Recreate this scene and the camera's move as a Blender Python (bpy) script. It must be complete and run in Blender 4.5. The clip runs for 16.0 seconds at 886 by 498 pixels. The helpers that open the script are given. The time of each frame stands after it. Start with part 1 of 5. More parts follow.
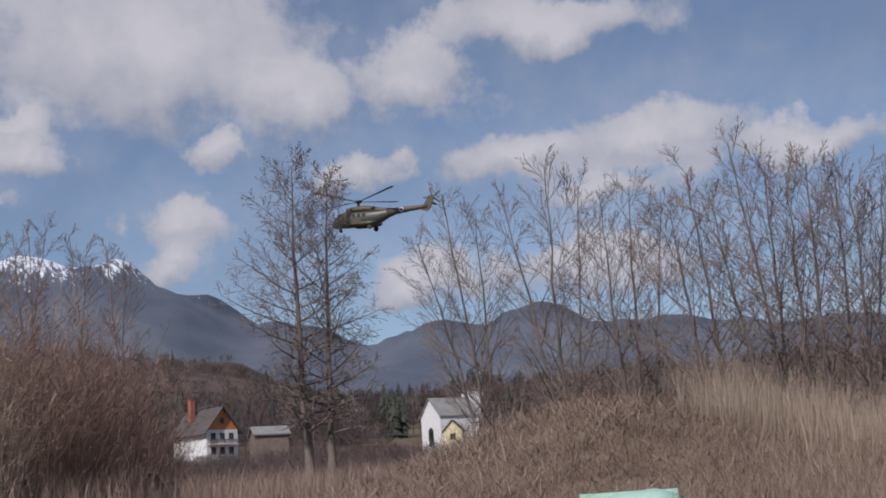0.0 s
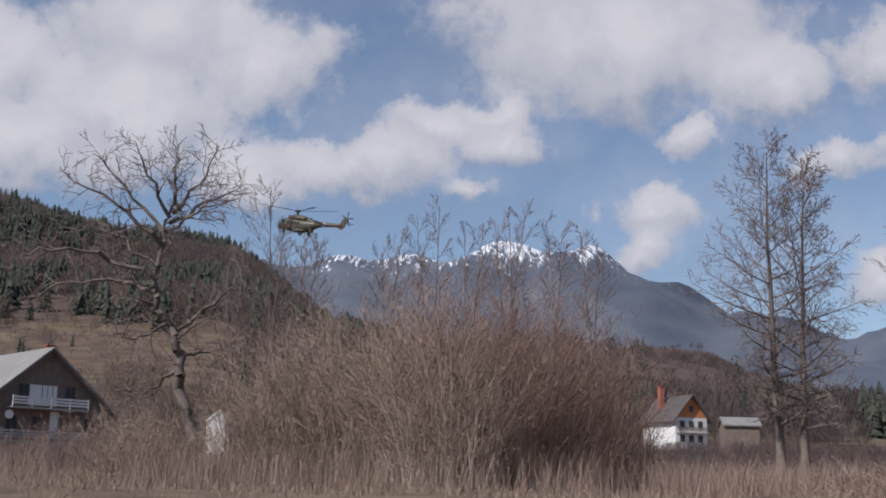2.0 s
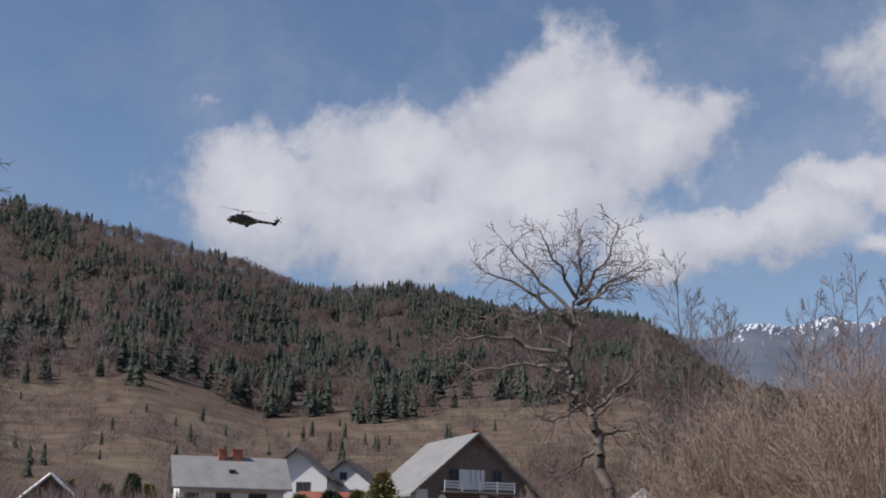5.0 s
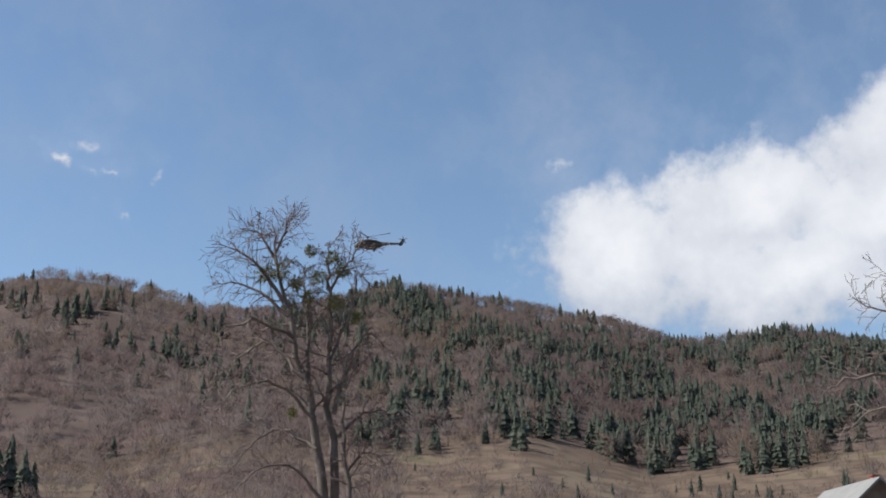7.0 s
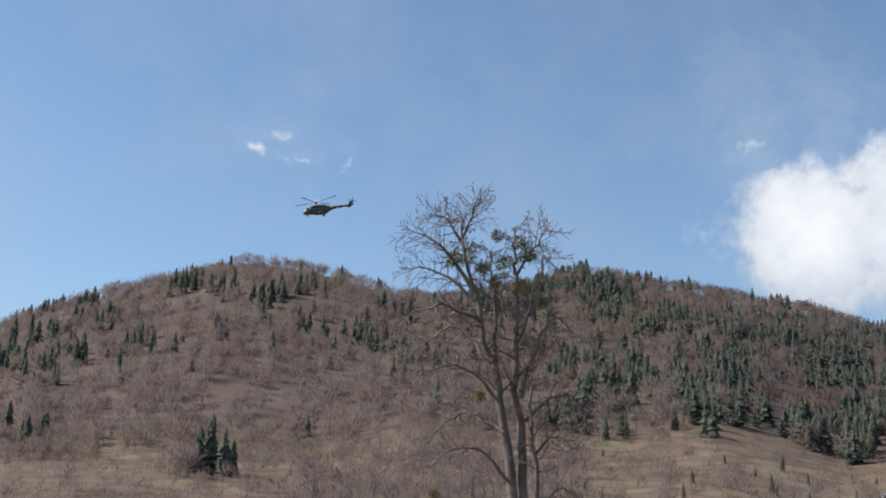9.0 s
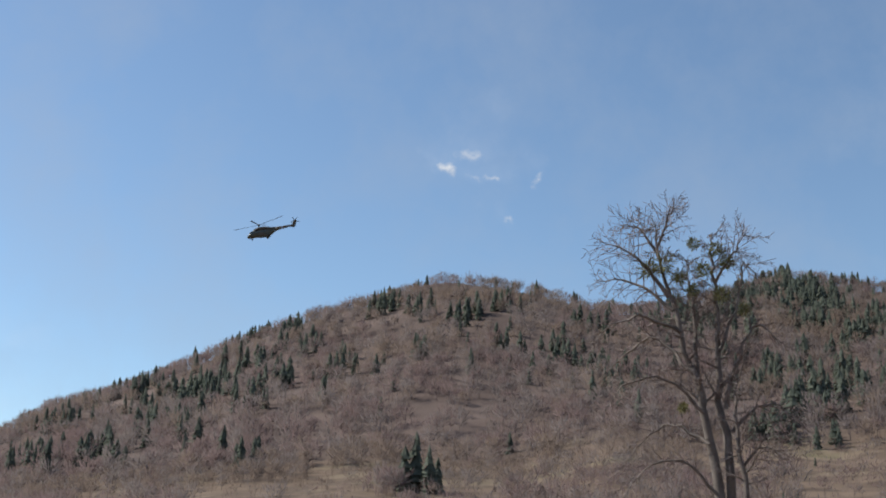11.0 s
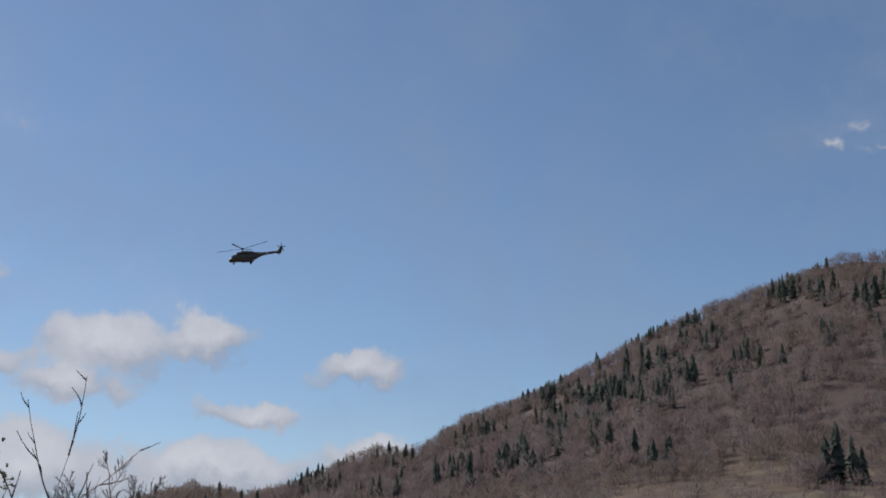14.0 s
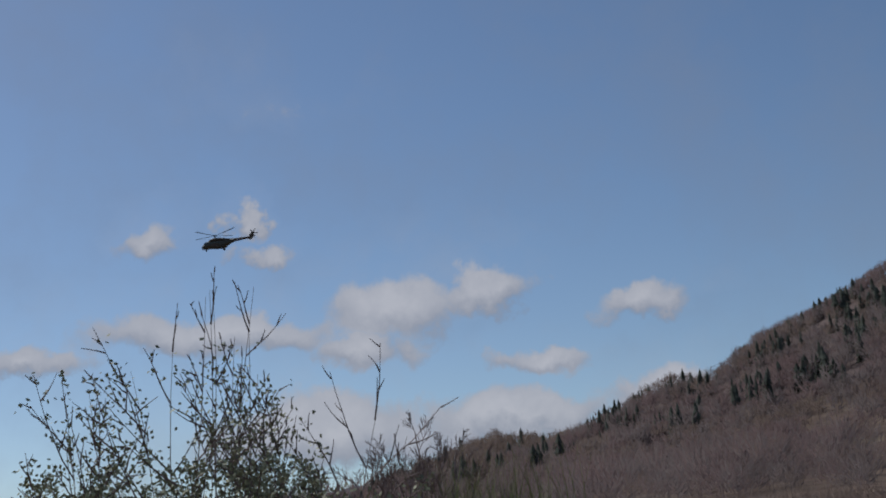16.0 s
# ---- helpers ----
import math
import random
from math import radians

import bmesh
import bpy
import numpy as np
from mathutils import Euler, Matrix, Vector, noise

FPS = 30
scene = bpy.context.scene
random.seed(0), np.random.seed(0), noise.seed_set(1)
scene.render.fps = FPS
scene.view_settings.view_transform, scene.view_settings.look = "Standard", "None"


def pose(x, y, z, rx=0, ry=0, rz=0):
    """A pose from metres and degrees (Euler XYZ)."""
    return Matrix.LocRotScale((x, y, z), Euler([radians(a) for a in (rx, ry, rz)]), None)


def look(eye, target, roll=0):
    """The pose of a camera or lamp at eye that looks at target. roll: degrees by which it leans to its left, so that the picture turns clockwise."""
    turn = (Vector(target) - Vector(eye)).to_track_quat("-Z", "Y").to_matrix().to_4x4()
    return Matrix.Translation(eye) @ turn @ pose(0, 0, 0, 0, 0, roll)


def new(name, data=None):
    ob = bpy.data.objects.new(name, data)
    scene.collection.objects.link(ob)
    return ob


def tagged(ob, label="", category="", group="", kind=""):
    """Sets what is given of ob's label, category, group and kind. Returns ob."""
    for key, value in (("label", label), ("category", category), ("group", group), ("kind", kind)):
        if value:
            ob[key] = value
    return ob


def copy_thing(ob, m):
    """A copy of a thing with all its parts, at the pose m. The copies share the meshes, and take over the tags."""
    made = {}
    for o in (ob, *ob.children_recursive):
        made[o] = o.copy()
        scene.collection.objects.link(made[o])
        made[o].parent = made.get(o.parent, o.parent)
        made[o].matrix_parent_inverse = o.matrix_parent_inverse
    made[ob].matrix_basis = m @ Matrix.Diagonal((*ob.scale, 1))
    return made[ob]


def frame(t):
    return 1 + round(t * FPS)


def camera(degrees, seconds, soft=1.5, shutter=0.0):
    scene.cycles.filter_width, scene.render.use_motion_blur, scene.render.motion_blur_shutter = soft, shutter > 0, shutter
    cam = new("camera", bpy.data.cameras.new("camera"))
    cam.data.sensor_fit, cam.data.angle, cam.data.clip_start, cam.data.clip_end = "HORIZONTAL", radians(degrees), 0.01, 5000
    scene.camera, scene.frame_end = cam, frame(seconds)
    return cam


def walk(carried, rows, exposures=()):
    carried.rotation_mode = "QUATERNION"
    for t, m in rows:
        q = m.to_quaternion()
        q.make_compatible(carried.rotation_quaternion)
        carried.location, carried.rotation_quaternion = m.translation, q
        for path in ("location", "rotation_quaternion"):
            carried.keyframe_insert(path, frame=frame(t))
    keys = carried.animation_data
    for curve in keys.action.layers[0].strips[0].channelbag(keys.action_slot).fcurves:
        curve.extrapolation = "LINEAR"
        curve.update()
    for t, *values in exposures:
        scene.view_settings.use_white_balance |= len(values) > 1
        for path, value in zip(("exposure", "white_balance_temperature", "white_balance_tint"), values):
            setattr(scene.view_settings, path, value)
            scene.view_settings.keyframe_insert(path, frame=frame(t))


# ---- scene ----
# ---- camera ----
def direction(az, el):
    """Unit vector for an azimuth (degrees, to the left of +y) and an elevation."""
    a, e = radians(az), radians(el)
    return Vector((-math.sin(a) * math.cos(e), math.cos(a) * math.cos(e), math.sin(e)))


EYE = Vector((0, 0, 1.6))
cam = camera(39, 16.0, soft=1.9)
CAMERA_ROWS = [
    (0.0, 0.02, 11.27, -3.71),
    (0.5, 4.58, 13.60, -2.67),
    (1.0, 12.72, 12.32, 0.24),
    (1.5, 19.03, 11.23, 1.81),
    (2.0, 21.79, 11.15, 1.32),
    (2.5, 26.91, 11.10, 0.30),
    (3.0, 31.63, 11.75, 1.19),
    (3.2, 32.89, 12.16, 1.27),
    (5.3, 44.50, 14.15, -0.07),
    (5.5, 48.84, 12.61, -1.24),
    (6.0, 55.13, 13.04, -1.45),
    (6.5, 53.83, 15.46, -2.04),
    (7.0, 57.91, 16.87, -0.71),
    (7.5, 61.53, 16.76, 0.47),
    (8.0, 62.29, 16.09, 0.92),
    (8.5, 64.30, 15.71, 1.12),
    (8.7, 65.44, 15.81, 1.31),
    (10.8, 74.12, 16.96, 1.31),
    (11.0, 76.01, 16.58, 1.38),
    (11.5, 80.94, 16.02, 0.32),
    (12.0, 83.60, 15.43, -0.38),
    (12.5, 86.38, 16.49, -0.67),
    (13.0, 88.26, 16.16, -0.32),
    (13.5, 91.98, 15.74, -0.55),
    (14.0, 94.41, 16.44, 0.03),
    (14.5, 99.14, 15.30, -1.42),
    (15.0, 103.57, 14.06, -2.20),
    (15.5, 106.14, 13.65, -4.88),
    (16.0, 107.18, 14.26, -5.16),
]
# seconds, yaw to the left, pitch, lean
walk(cam, [(t, look(EYE, EYE + 100 * direction(yaw, pitch), lean)) for t, yaw, pitch, lean in CAMERA_ROWS],
     exposures=[(0, -0.25, 6250, 15), (1.5, -0.1, 6250, 14), (3, 0.0, 6250, 13), (5.3, 0.0, 6250, 12), (5.5, 0.05, 6200, 12), (6, 0.56, 6350, 11),
                (7, 0.47, 6350, 7), (8.7, 0.6, 6350, 5), (11, 0.5, 6350, 5), (12, 0.25, 6300, 6), (13, 0.05, 6250, 8), (14.5, -0.3, 6050, 10),
                (16, -0.55, 6000, 10)])

# ---- sky and sun ----
SUN_AZ, SUN_EL = 152, 44
sun = new("sun", bpy.data.lights.new("sun", "SUN"))
sun.data.energy, sun.data.angle, sun.data.color = 4.3, radians(0.6), (1.0, 0.95, 0.88)
sun.matrix_world = look((0, 0, 900), Vector((0, 0, 900)) - direction(SUN_AZ, SUN_EL))

world = bpy.data.worlds.new("sky")
scene.world = world
world.use_nodes = True
WN, WL = world.node_tree.nodes, world.node_tree.links


def wmath(op, a, b=None, c=None, clamp=False):
    n = WN.new("ShaderNodeMath")
    n.operation, n.use_clamp = op, clamp
    for k, v in enumerate((a, b, c)):
        if v is None:
            continue
        if isinstance(v, (int, float)):
            n.inputs[k].default_value = v
        else:
            WL.new(v, n.inputs[k])
    return n.outputs[0]


coord = WN.new("ShaderNodeTexCoord")
sep = WN.new("ShaderNodeSeparateXYZ")
WL.new(coord.outputs["Generated"], sep.inputs[0])
SX, SY, SZ = sep.outputs
azimuth = wmath("MULTIPLY", wmath("ARCTAN2", wmath("MULTIPLY", SX, -1.0), SY), 180 / math.pi)
elevation = wmath("MULTIPLY", wmath("ARCSINE", SZ), 180 / math.pi)


def wnoise(scale, detail, rough, offset=0.0):
    add = WN.new("ShaderNodeVectorMath")
    add.operation = "ADD"
    add.inputs[1].default_value = (offset, offset * 0.7, -offset)
    WL.new(coord.outputs["Generated"], add.inputs[0])
    n = WN.new("ShaderNodeTexNoise")
    n.inputs["Scale"].default_value, n.inputs["Detail"].default_value = scale, detail
    n.inputs["Roughness"].default_value = rough
    WL.new(add.outputs[0], n.inputs["Vector"])
    return n.outputs["Fac"]


billow = wnoise(22, 9, 0.58)
wisp = wnoise(9, 6, 0.62, 3.0)
az_w = wmath("ADD", azimuth, wmath("MULTIPLY", wmath("SUBTRACT", wnoise(14, 5, 0.6, 7.0), 0.5), 7.0))
el_w = wmath("ADD", elevation, wmath("MULTIPLY", wmath("SUBTRACT", wnoise(14, 5, 0.6, 11.0), 0.5), 4.5))
cloud_mask = None
cloud_height = None


def cloud(az, el, wide, high, dense=1.0):
    """One billow of cloud: its middle and half its width and height, in degrees."""
    global cloud_mask, cloud_height
    dx = wmath("MULTIPLY", wmath("SUBTRACT", az_w, az), 1 / wide)
    dy = wmath("MULTIPLY", wmath("SUBTRACT", el_w, el), 1 / high)
    d2 = wmath("MULTIPLY_ADD", dx, dx, wmath("MULTIPLY", dy, dy))
    near = wmath("SUBTRACT", dense, wmath("SQRT", d2))
    cloud_mask = near if cloud_mask is None else wmath("MAXIMUM", cloud_mask, near)
    lift = wmath("MULTIPLY", wmath("SUBTRACT", dy, wmath("MULTIPLY", wmath("SUBTRACT", 0.0, near), 2.0)), 1.0)
    cloud_height = lift if cloud_height is None else wmath("SMOOTH_MAX", cloud_height, lift, 0.3)


cloud(13.4, 21.0, 11, 5.2)
cloud(7, 18.6, 6, 2.6)
cloud(19.5, 15.6, 3.4, 1.5)
cloud(21, 13.6, 3.4, 0.9, 0.8)
cloud(1, 19.6, 4.4, 2.2)
cloud(-6, 21, 7.5, 1.7)
cloud(-14, 22.4, 6, 1.4, 0.8)
cloud(10.2, 16.0, 2.0, 1.5)
cloud(11.8, 12.4, 3.4, 1.7)
cloud(12.5, 11.0, 2.8, 1.2)
cloud(3.6, 15.1, 3.0, 1.2)
cloud(-4.5, 15.0, 5, 1.6)
cloud(-10.6, 15.6, 6.5, 1.9)
cloud(-17, 14.6, 6, 1.5)
cloud(-8, 13.5, 7, 1.4, 0.8)
cloud(1, 9.6, 4, 2.0)
cloud(-6, 10.2, 6, 1.8)
cloud(0, 17.6, 20, 5.0, 0.26)
cloud(22, 16.5, 6, 1.8)
cloud(26.5, 14.9, 7, 2.0)
cloud(19.8, 17.4, 3, 1.4)
cloud(35.5, 20.2, 7, 4.4)
cloud(31, 19.4, 5, 3.4)
cloud(43.5, 17.8, 6.5, 4.0)
cloud(49.6, 16.0, 5.4, 4.6)
cloud(42, 14.6, 9, 3.0)
cloud(37, 16.6, 8, 3.2)
cloud(31, 14.0, 4.6, 2.2)
cloud(53.0, 20.6, 3.4, 1.6, 0.27)
cloud(76.5, 20.3, 1.9, 1.1, 0.42)
cloud(74.5, 19.8, 2.2, 1.0, 0.34)
cloud(71.8, 19.9, 1.5, 1.6, 0.30)
cloud(73.4, 17.6, 1.3, 1.0, 0.30)
cloud(75, 21.2, 4.5, 1.8, 0.3)
cloud(105.3, 12.0, 3.2, 1.3)
cloud(98.2, 10.6, 3.0, 1.1, 0.92)
cloud(103.4, 8.5, 2.9, 0.9, 0.9)
cloud(104.5, 6.1, 7, 1.3)
cloud(97.5, 6.8, 4, 1.1)
cloud(120.3, 15.5, 2.6, 1.1, 0.85)
cloud(116.5, 16.0, 1.0, 1.3, 0.8)
cloud(115.7, 14.4, 1.9, 0.8, 0.85)
cloud(117.5, 10.8, 8, 1.3)
cloud(109.2, 11.6, 4.4, 1.9)
cloud(111, 9.9, 2.8, 1.3)
cloud(126, 9.9, 3.4, 1.0)
cloud(113, 6.4, 9, 1.9)
cloud(114, 21, 14, 5, 0.16)

edge = wmath("ADD", cloud_mask, wmath("MULTIPLY", wmath("SUBTRACT", billow, 0.5), 1.1))
solid = WN.new("ShaderNodeMapRange")
solid.interpolation_type = "SMOOTHSTEP"
solid.inputs["From Min"].default_value, solid.inputs["From Max"].default_value = 0.0, 0.5
WL.new(edge, solid.inputs["Value"])
# thin high veil between the clouds
haze = WN.new("ShaderNodeMapRange")
haze.interpolation_type = "SMOOTHSTEP"
haze.inputs["From Min"].default_value, haze.inputs["From Max"].default_value = 48, 8
haze.inputs["To Min"].default_value, haze.inputs["To Max"].default_value = 0.05, 0.34
WL.new(azimuth, haze.inputs["Value"])
veil = wmath("ADD", wmath("MULTIPLY", wmath("SUBTRACT", wisp, 0.42, clamp=True), 0.8), wmath("MULTIPLY", haze.outputs[0], wisp), clamp=True)
cover = wmath("MAXIMUM", wmath("MULTIPLY", solid.outputs[0], 0.93), veil)
shade = wmath("ADD", wmath("MULTIPLY", wmath("SUBTRACT", billow, 0.5), 0.9), wmath("MULTIPLY", cloud_height, 0.40))
lit = WN.new("ShaderNodeMapRange")
lit.inputs["From Min"].default_value, lit.inputs["From Max"].default_value = -0.25, 0.80
WL.new(shade, lit.inputs["Value"])
tone = WN.new("ShaderNodeMix")
tone.data_type = "RGBA"
tone.inputs["A"].default_value, tone.inputs["B"].default_value = (0.29, 0.32, 0.395, 1), (0.68, 0.665, 0.685, 1)
WL.new(lit.outputs[0], tone.inputs["Factor"])
sky = WN.new("ShaderNodeTexSky")
sky.sky_type, sky.sun_disc = "NISHITA", False
sky.sun_elevation, sky.sun_rotation = radians(SUN_EL), radians(-SUN_AZ)
sky.air_density, sky.dust_density, sky.ozone_density, sky.altitude = 1.0, 0.35, 1.6, 500
SKY = 0.10
scale_cloud = WN.new("ShaderNodeVectorMath")
scale_cloud.operation = "SCALE"
scale_cloud.inputs["Scale"].default_value = 1 / SKY
WL.new(tone.outputs["Result"], scale_cloud.inputs[0])
mix = WN.new("ShaderNodeMix")
mix.data_type = "RGBA"
WL.new(cover, mix.inputs["Factor"])
WL.new(sky.outputs[0], mix.inputs["A"])
WL.new(scale_cloud.outputs[0], mix.inputs["B"])
background = WN["Background"]
background.inputs["Strength"].default_value = SKY
WL.new(mix.outputs["Result"], background.inputs["Color"])


# ---- materials ----
def material(name, base, second=None, scale=2.0, rough=0.85, metal=0.0, bump=0.0, bump_scale=None, spread=0.0, third=None, thin=0.0):
    """A surface of two or three colours in broad patches and fine grain, with relief; spread varies it from piece to piece."""
    m = bpy.data.materials.new(name)
    m.use_nodes = True
    n, l = m.node_tree.nodes, m.node_tree.links
    shader = n["Principled BSDF"]
    shader.inputs["Roughness"].default_value, shader.inputs["Metallic"].default_value = rough, metal
    place = n.new("ShaderNodeTexCoord")
    broad, grain = n.new("ShaderNodeTexNoise"), n.new("ShaderNodeTexNoise")
    broad.inputs["Scale"].default_value, grain.inputs["Scale"].default_value = scale, scale * 9
    for t in (broad, grain):
        t.inputs["Detail"].default_value = 5
        l.new(place.outputs["Object"], t.inputs["Vector"])
    second = second or tuple(c * 0.75 for c in base)
    ramp = n.new("ShaderNodeValToRGB")
    ramp.color_ramp.elements[0].position, ramp.color_ramp.elements[1].position = 0.36, 0.66
    ramp.color_ramp.elements[0].color, ramp.color_ramp.elements[1].color = (*base, 1), (*second, 1)
    if third:
        e = ramp.color_ramp.elements.new(0.5)
        e.color = (*third, 1)
    blend = n.new("ShaderNodeMath")
    blend.operation = "MULTIPLY_ADD"
    blend.inputs[1].default_value = 0.4
    l.new(grain.outputs["Fac"], blend.inputs[0])
    half = n.new("ShaderNodeMath")
    half.operation = "MULTIPLY"
    half.inputs[1].default_value = 0.6
    l.new(broad.outputs["Fac"], half.inputs[0])
    l.new(half.outputs[0], blend.inputs[2])
    l.new(blend.outputs[0], ramp.inputs["Fac"])
    colour = ramp.outputs["Color"]
    if spread:
        geo, value = n.new("ShaderNodeNewGeometry"), n.new("ShaderNodeMapRange")
        value.inputs["To Min"].default_value, value.inputs["To Max"].default_value = 1 - spread, 1 + spread
        l.new(geo.outputs["Random Per Island"], value.inputs["Value"])
        hsv = n.new("ShaderNodeHueSaturation")
        l.new(colour, hsv.inputs["Color"])
        l.new(value.outputs[0], hsv.inputs["Value"])
        colour = hsv.outputs["Color"]
    l.new(colour, shader.inputs["Base Color"])
    if thin:
        # sprays of twigs and needles let light through to their far side
        through_light, both = n.new("ShaderNodeBsdfTranslucent"), n.new("ShaderNodeMixShader")
        l.new(colour, through_light.inputs["Color"])
        both.inputs["Fac"].default_value = thin
        l.new(shader.outputs[0], both.inputs[1])
        l.new(through_light.outputs[0], both.inputs[2])
        l.new(both.outputs[0], n["Material Output"].inputs["Surface"])
        shader.inputs["Specular IOR Level"].default_value = 0.1
    if bump:
        b = n.new("ShaderNodeBump")
        b.inputs["Strength"].default_value, b.inputs["Distance"].default_value = bump, 0.05
        if bump_scale:
            grain.inputs["Scale"].default_value = bump_scale
        l.new(grain.outputs["Fac"], b.inputs["Height"])
        l.new(b.outputs[0], shader.inputs["Normal"])
    return m


M_BARK = material("bark", (0.115, 0.09, 0.077), (0.21, 0.17, 0.145), 1.2, 0.9, bump=0.6, spread=0.2)
M_TWIG = material("twigs", (0.15, 0.112, 0.10), (0.23, 0.175, 0.155), 0.4, 0.9, spread=0.35)
M_SHOOT = material("brown_shoots", (0.26, 0.185, 0.14), (0.36, 0.27, 0.21), 0.3, 0.9, spread=0.4)
M_SHOOT_RED = material("red_brown_shoots", (0.215, 0.132, 0.104), (0.31, 0.208, 0.164), 0.3, 0.9, spread=0.4)
M_PALE = material("pale_stems", (0.46, 0.38, 0.31), (0.34, 0.27, 0.22), 0.8, 0.9, spread=0.3)
M_MISTLETOE = material("mistletoe", (0.15, 0.145, 0.055), (0.24, 0.21, 0.08), 2.0, 0.8, spread=0.4)
M_BUD = material("young_leaves", (0.20, 0.215, 0.115), (0.32, 0.325, 0.19), 3.0, 0.7, spread=0.4)
# needle green is lifted and greyed to stand for haze over the hill
M_SPRUCE = material("hazed_spruce_needles", (0.088, 0.102, 0.084), (0.145, 0.155, 0.12), 0.05, 0.85, spread=0.2, thin=0.45)
M_GARDEN = material("garden_conifer", (0.20, 0.185, 0.07), (0.34, 0.28, 0.12), 0.4, 0.85, spread=0.45)
M_GARDEN_DARK = material("dark_conifer", (0.035, 0.055, 0.026), (0.075, 0.10, 0.042), 0.4, 0.85, spread=0.4)
M_WOODS = [material("bare_woods_red", (0.168, 0.119, 0.117), (0.225, 0.166, 0.160), 0.012, 0.95, spread=0.06, thin=0.48),
           material("bare_woods_grey", (0.165, 0.138, 0.134), (0.225, 0.188, 0.180), 0.012, 0.95, spread=0.06, thin=0.48),
           material("bare_woods_tan", (0.175, 0.132, 0.112), (0.235, 0.181, 0.150), 0.012, 0.95, spread=0.06, thin=0.48)]
M_DRY = material("dry_grass", (0.30, 0.22, 0.165), (0.21, 0.15, 0.115), 0.5, 0.95, spread=0.35)
M_BRUSH = material("woody_undergrowth", (0.22, 0.15, 0.12), (0.31, 0.225, 0.175), 0.1, 0.95, spread=0.4)
M_GREENISH = material("green_broom", (0.16, 0.19, 0.06), (0.25, 0.26, 0.10), 0.5, 0.9, spread=0.35)
M_REED = material("dry_reeds", (0.40, 0.315, 0.24), (0.30, 0.225, 0.165), 0.5, 0.9, spread=0.3)
M_WHITE = material("white_render", (0.78, 0.77, 0.75), (0.70, 0.68, 0.66), 0.5, 0.9, bump=0.15)
M_CREAM = material("cream_render", (0.72, 0.62, 0.38), (0.66, 0.56, 0.34), 0.5, 0.9, bump=0.15)
M_ROOF = material("grey_fibre_cement_roof", (0.28, 0.268, 0.255), (0.20, 0.192, 0.185), 0.6, 0.85, bump=0.3)
M_ROOF_DARK = material("dark_roof", (0.075, 0.062, 0.06), (0.12, 0.10, 0.095), 0.8, 0.85, bump=0.3)
M_ROOF_RED = material("red_tile_roof", (0.33, 0.10, 0.06), (0.24, 0.08, 0.055), 1.0, 0.85, bump=0.4)
M_TIMBER = material("weathered_timber", (0.15, 0.11, 0.09), (0.23, 0.175, 0.145), 1.5, 0.85, bump=0.4)
M_ORANGE = material("orange_boards", (0.60, 0.23, 0.08), (0.48, 0.18, 0.07), 1.0, 0.8, bump=0.2)
M_BRICK = material("red_brick_chimney", (0.42, 0.14, 0.09), (0.32, 0.11, 0.075), 2.0, 0.9, bump=0.4)
M_GREYSTONE = material("grey_render", (0.42, 0.40, 0.38), (0.34, 0.32, 0.30), 0.6, 0.9)
M_GLASS = material("window_glass", (0.03, 0.035, 0.04), (0.05, 0.055, 0.06), 1.0, 0.08)
M_OLIVE = material("olive_drab_paint", (0.075, 0.072, 0.045), (0.11, 0.10, 0.065), 0.9, 0.42, third=(0.058, 0.058, 0.042))
M_BROWNCAMO = material("brown_camouflage", (0.085, 0.055, 0.04), (0.10, 0.085, 0.055), 0.7, 0.55)
M_DARK = material("dark_rubber_and_metal", (0.025, 0.025, 0.027), (0.04, 0.04, 0.04), 3.0, 0.6)
M_BLADE = material("rotor_blade_paint", (0.035, 0.035, 0.037), (0.05, 0.05, 0.05), 3.0, 0.5)
M_MARKW = material("white_marking", (0.75, 0.75, 0.73), (0.65, 0.65, 0.63), 3.0, 0.6)
M_MARKR = material("red_marking", (0.5, 0.05, 0.05), (0.4, 0.05, 0.05), 3.0, 0.6)
M_MARKB = material("blue_marking", (0.05, 0.09, 0.3), (0.05, 0.08, 0.25), 3.0, 0.6)
M_TARP = material("pale_green_tarpaulin", (0.42, 0.62, 0.50), (0.34, 0.52, 0.42), 1.5, 0.5, bump=0.2)


# ---- building helpers ----
def part(name, data, mat, parent=None, label="", smooth=False):
    """Links a bmesh, or (vertices, faces), as one mesh object under a thing."""
    me = bpy.data.meshes.new(name)
    if isinstance(data, tuple):
        verts, faces = data
        me.from_pydata([tuple(v) for v in verts] if not isinstance(verts, np.ndarray) else verts.tolist(), [],
                       faces.tolist() if isinstance(faces, np.ndarray) else faces)
    else:
        data.to_mesh(me)
        data.free()
    me.materials.append(mat)
    if smooth:
        me.polygons.foreach_set("use_smooth", [True] * len(me.polygons))
    ob = new(name, me)
    if parent is not None:
        ob.parent = parent
    return tagged(ob, label)


def thing(name, m, label, category, group=""):
    ob = new(name)
    ob.matrix_basis = m
    return tagged(ob, label, category, group)


def box(bm, x0, x1, y0, y1, z0, z1, bevel=0.0):
    made = bmesh.ops.create_cube(bm, size=1.0)["verts"]
    for v in made:
        v.co = Vector((x0 + (v.co.x + 0.5) * (x1 - x0), y0 + (v.co.y + 0.5) * (y1 - y0), z0 + (v.co.z + 0.5) * (z1 - z0)))
    if bevel:
        bmesh.ops.bevel(bm, geom=list({e for v in made for e in v.link_edges}), offset=bevel, segments=2, affect="EDGES")


def boxed(*a, bevel=0.0):
    bm = bmesh.new()
    box(bm, *a, bevel=bevel)
    return bm


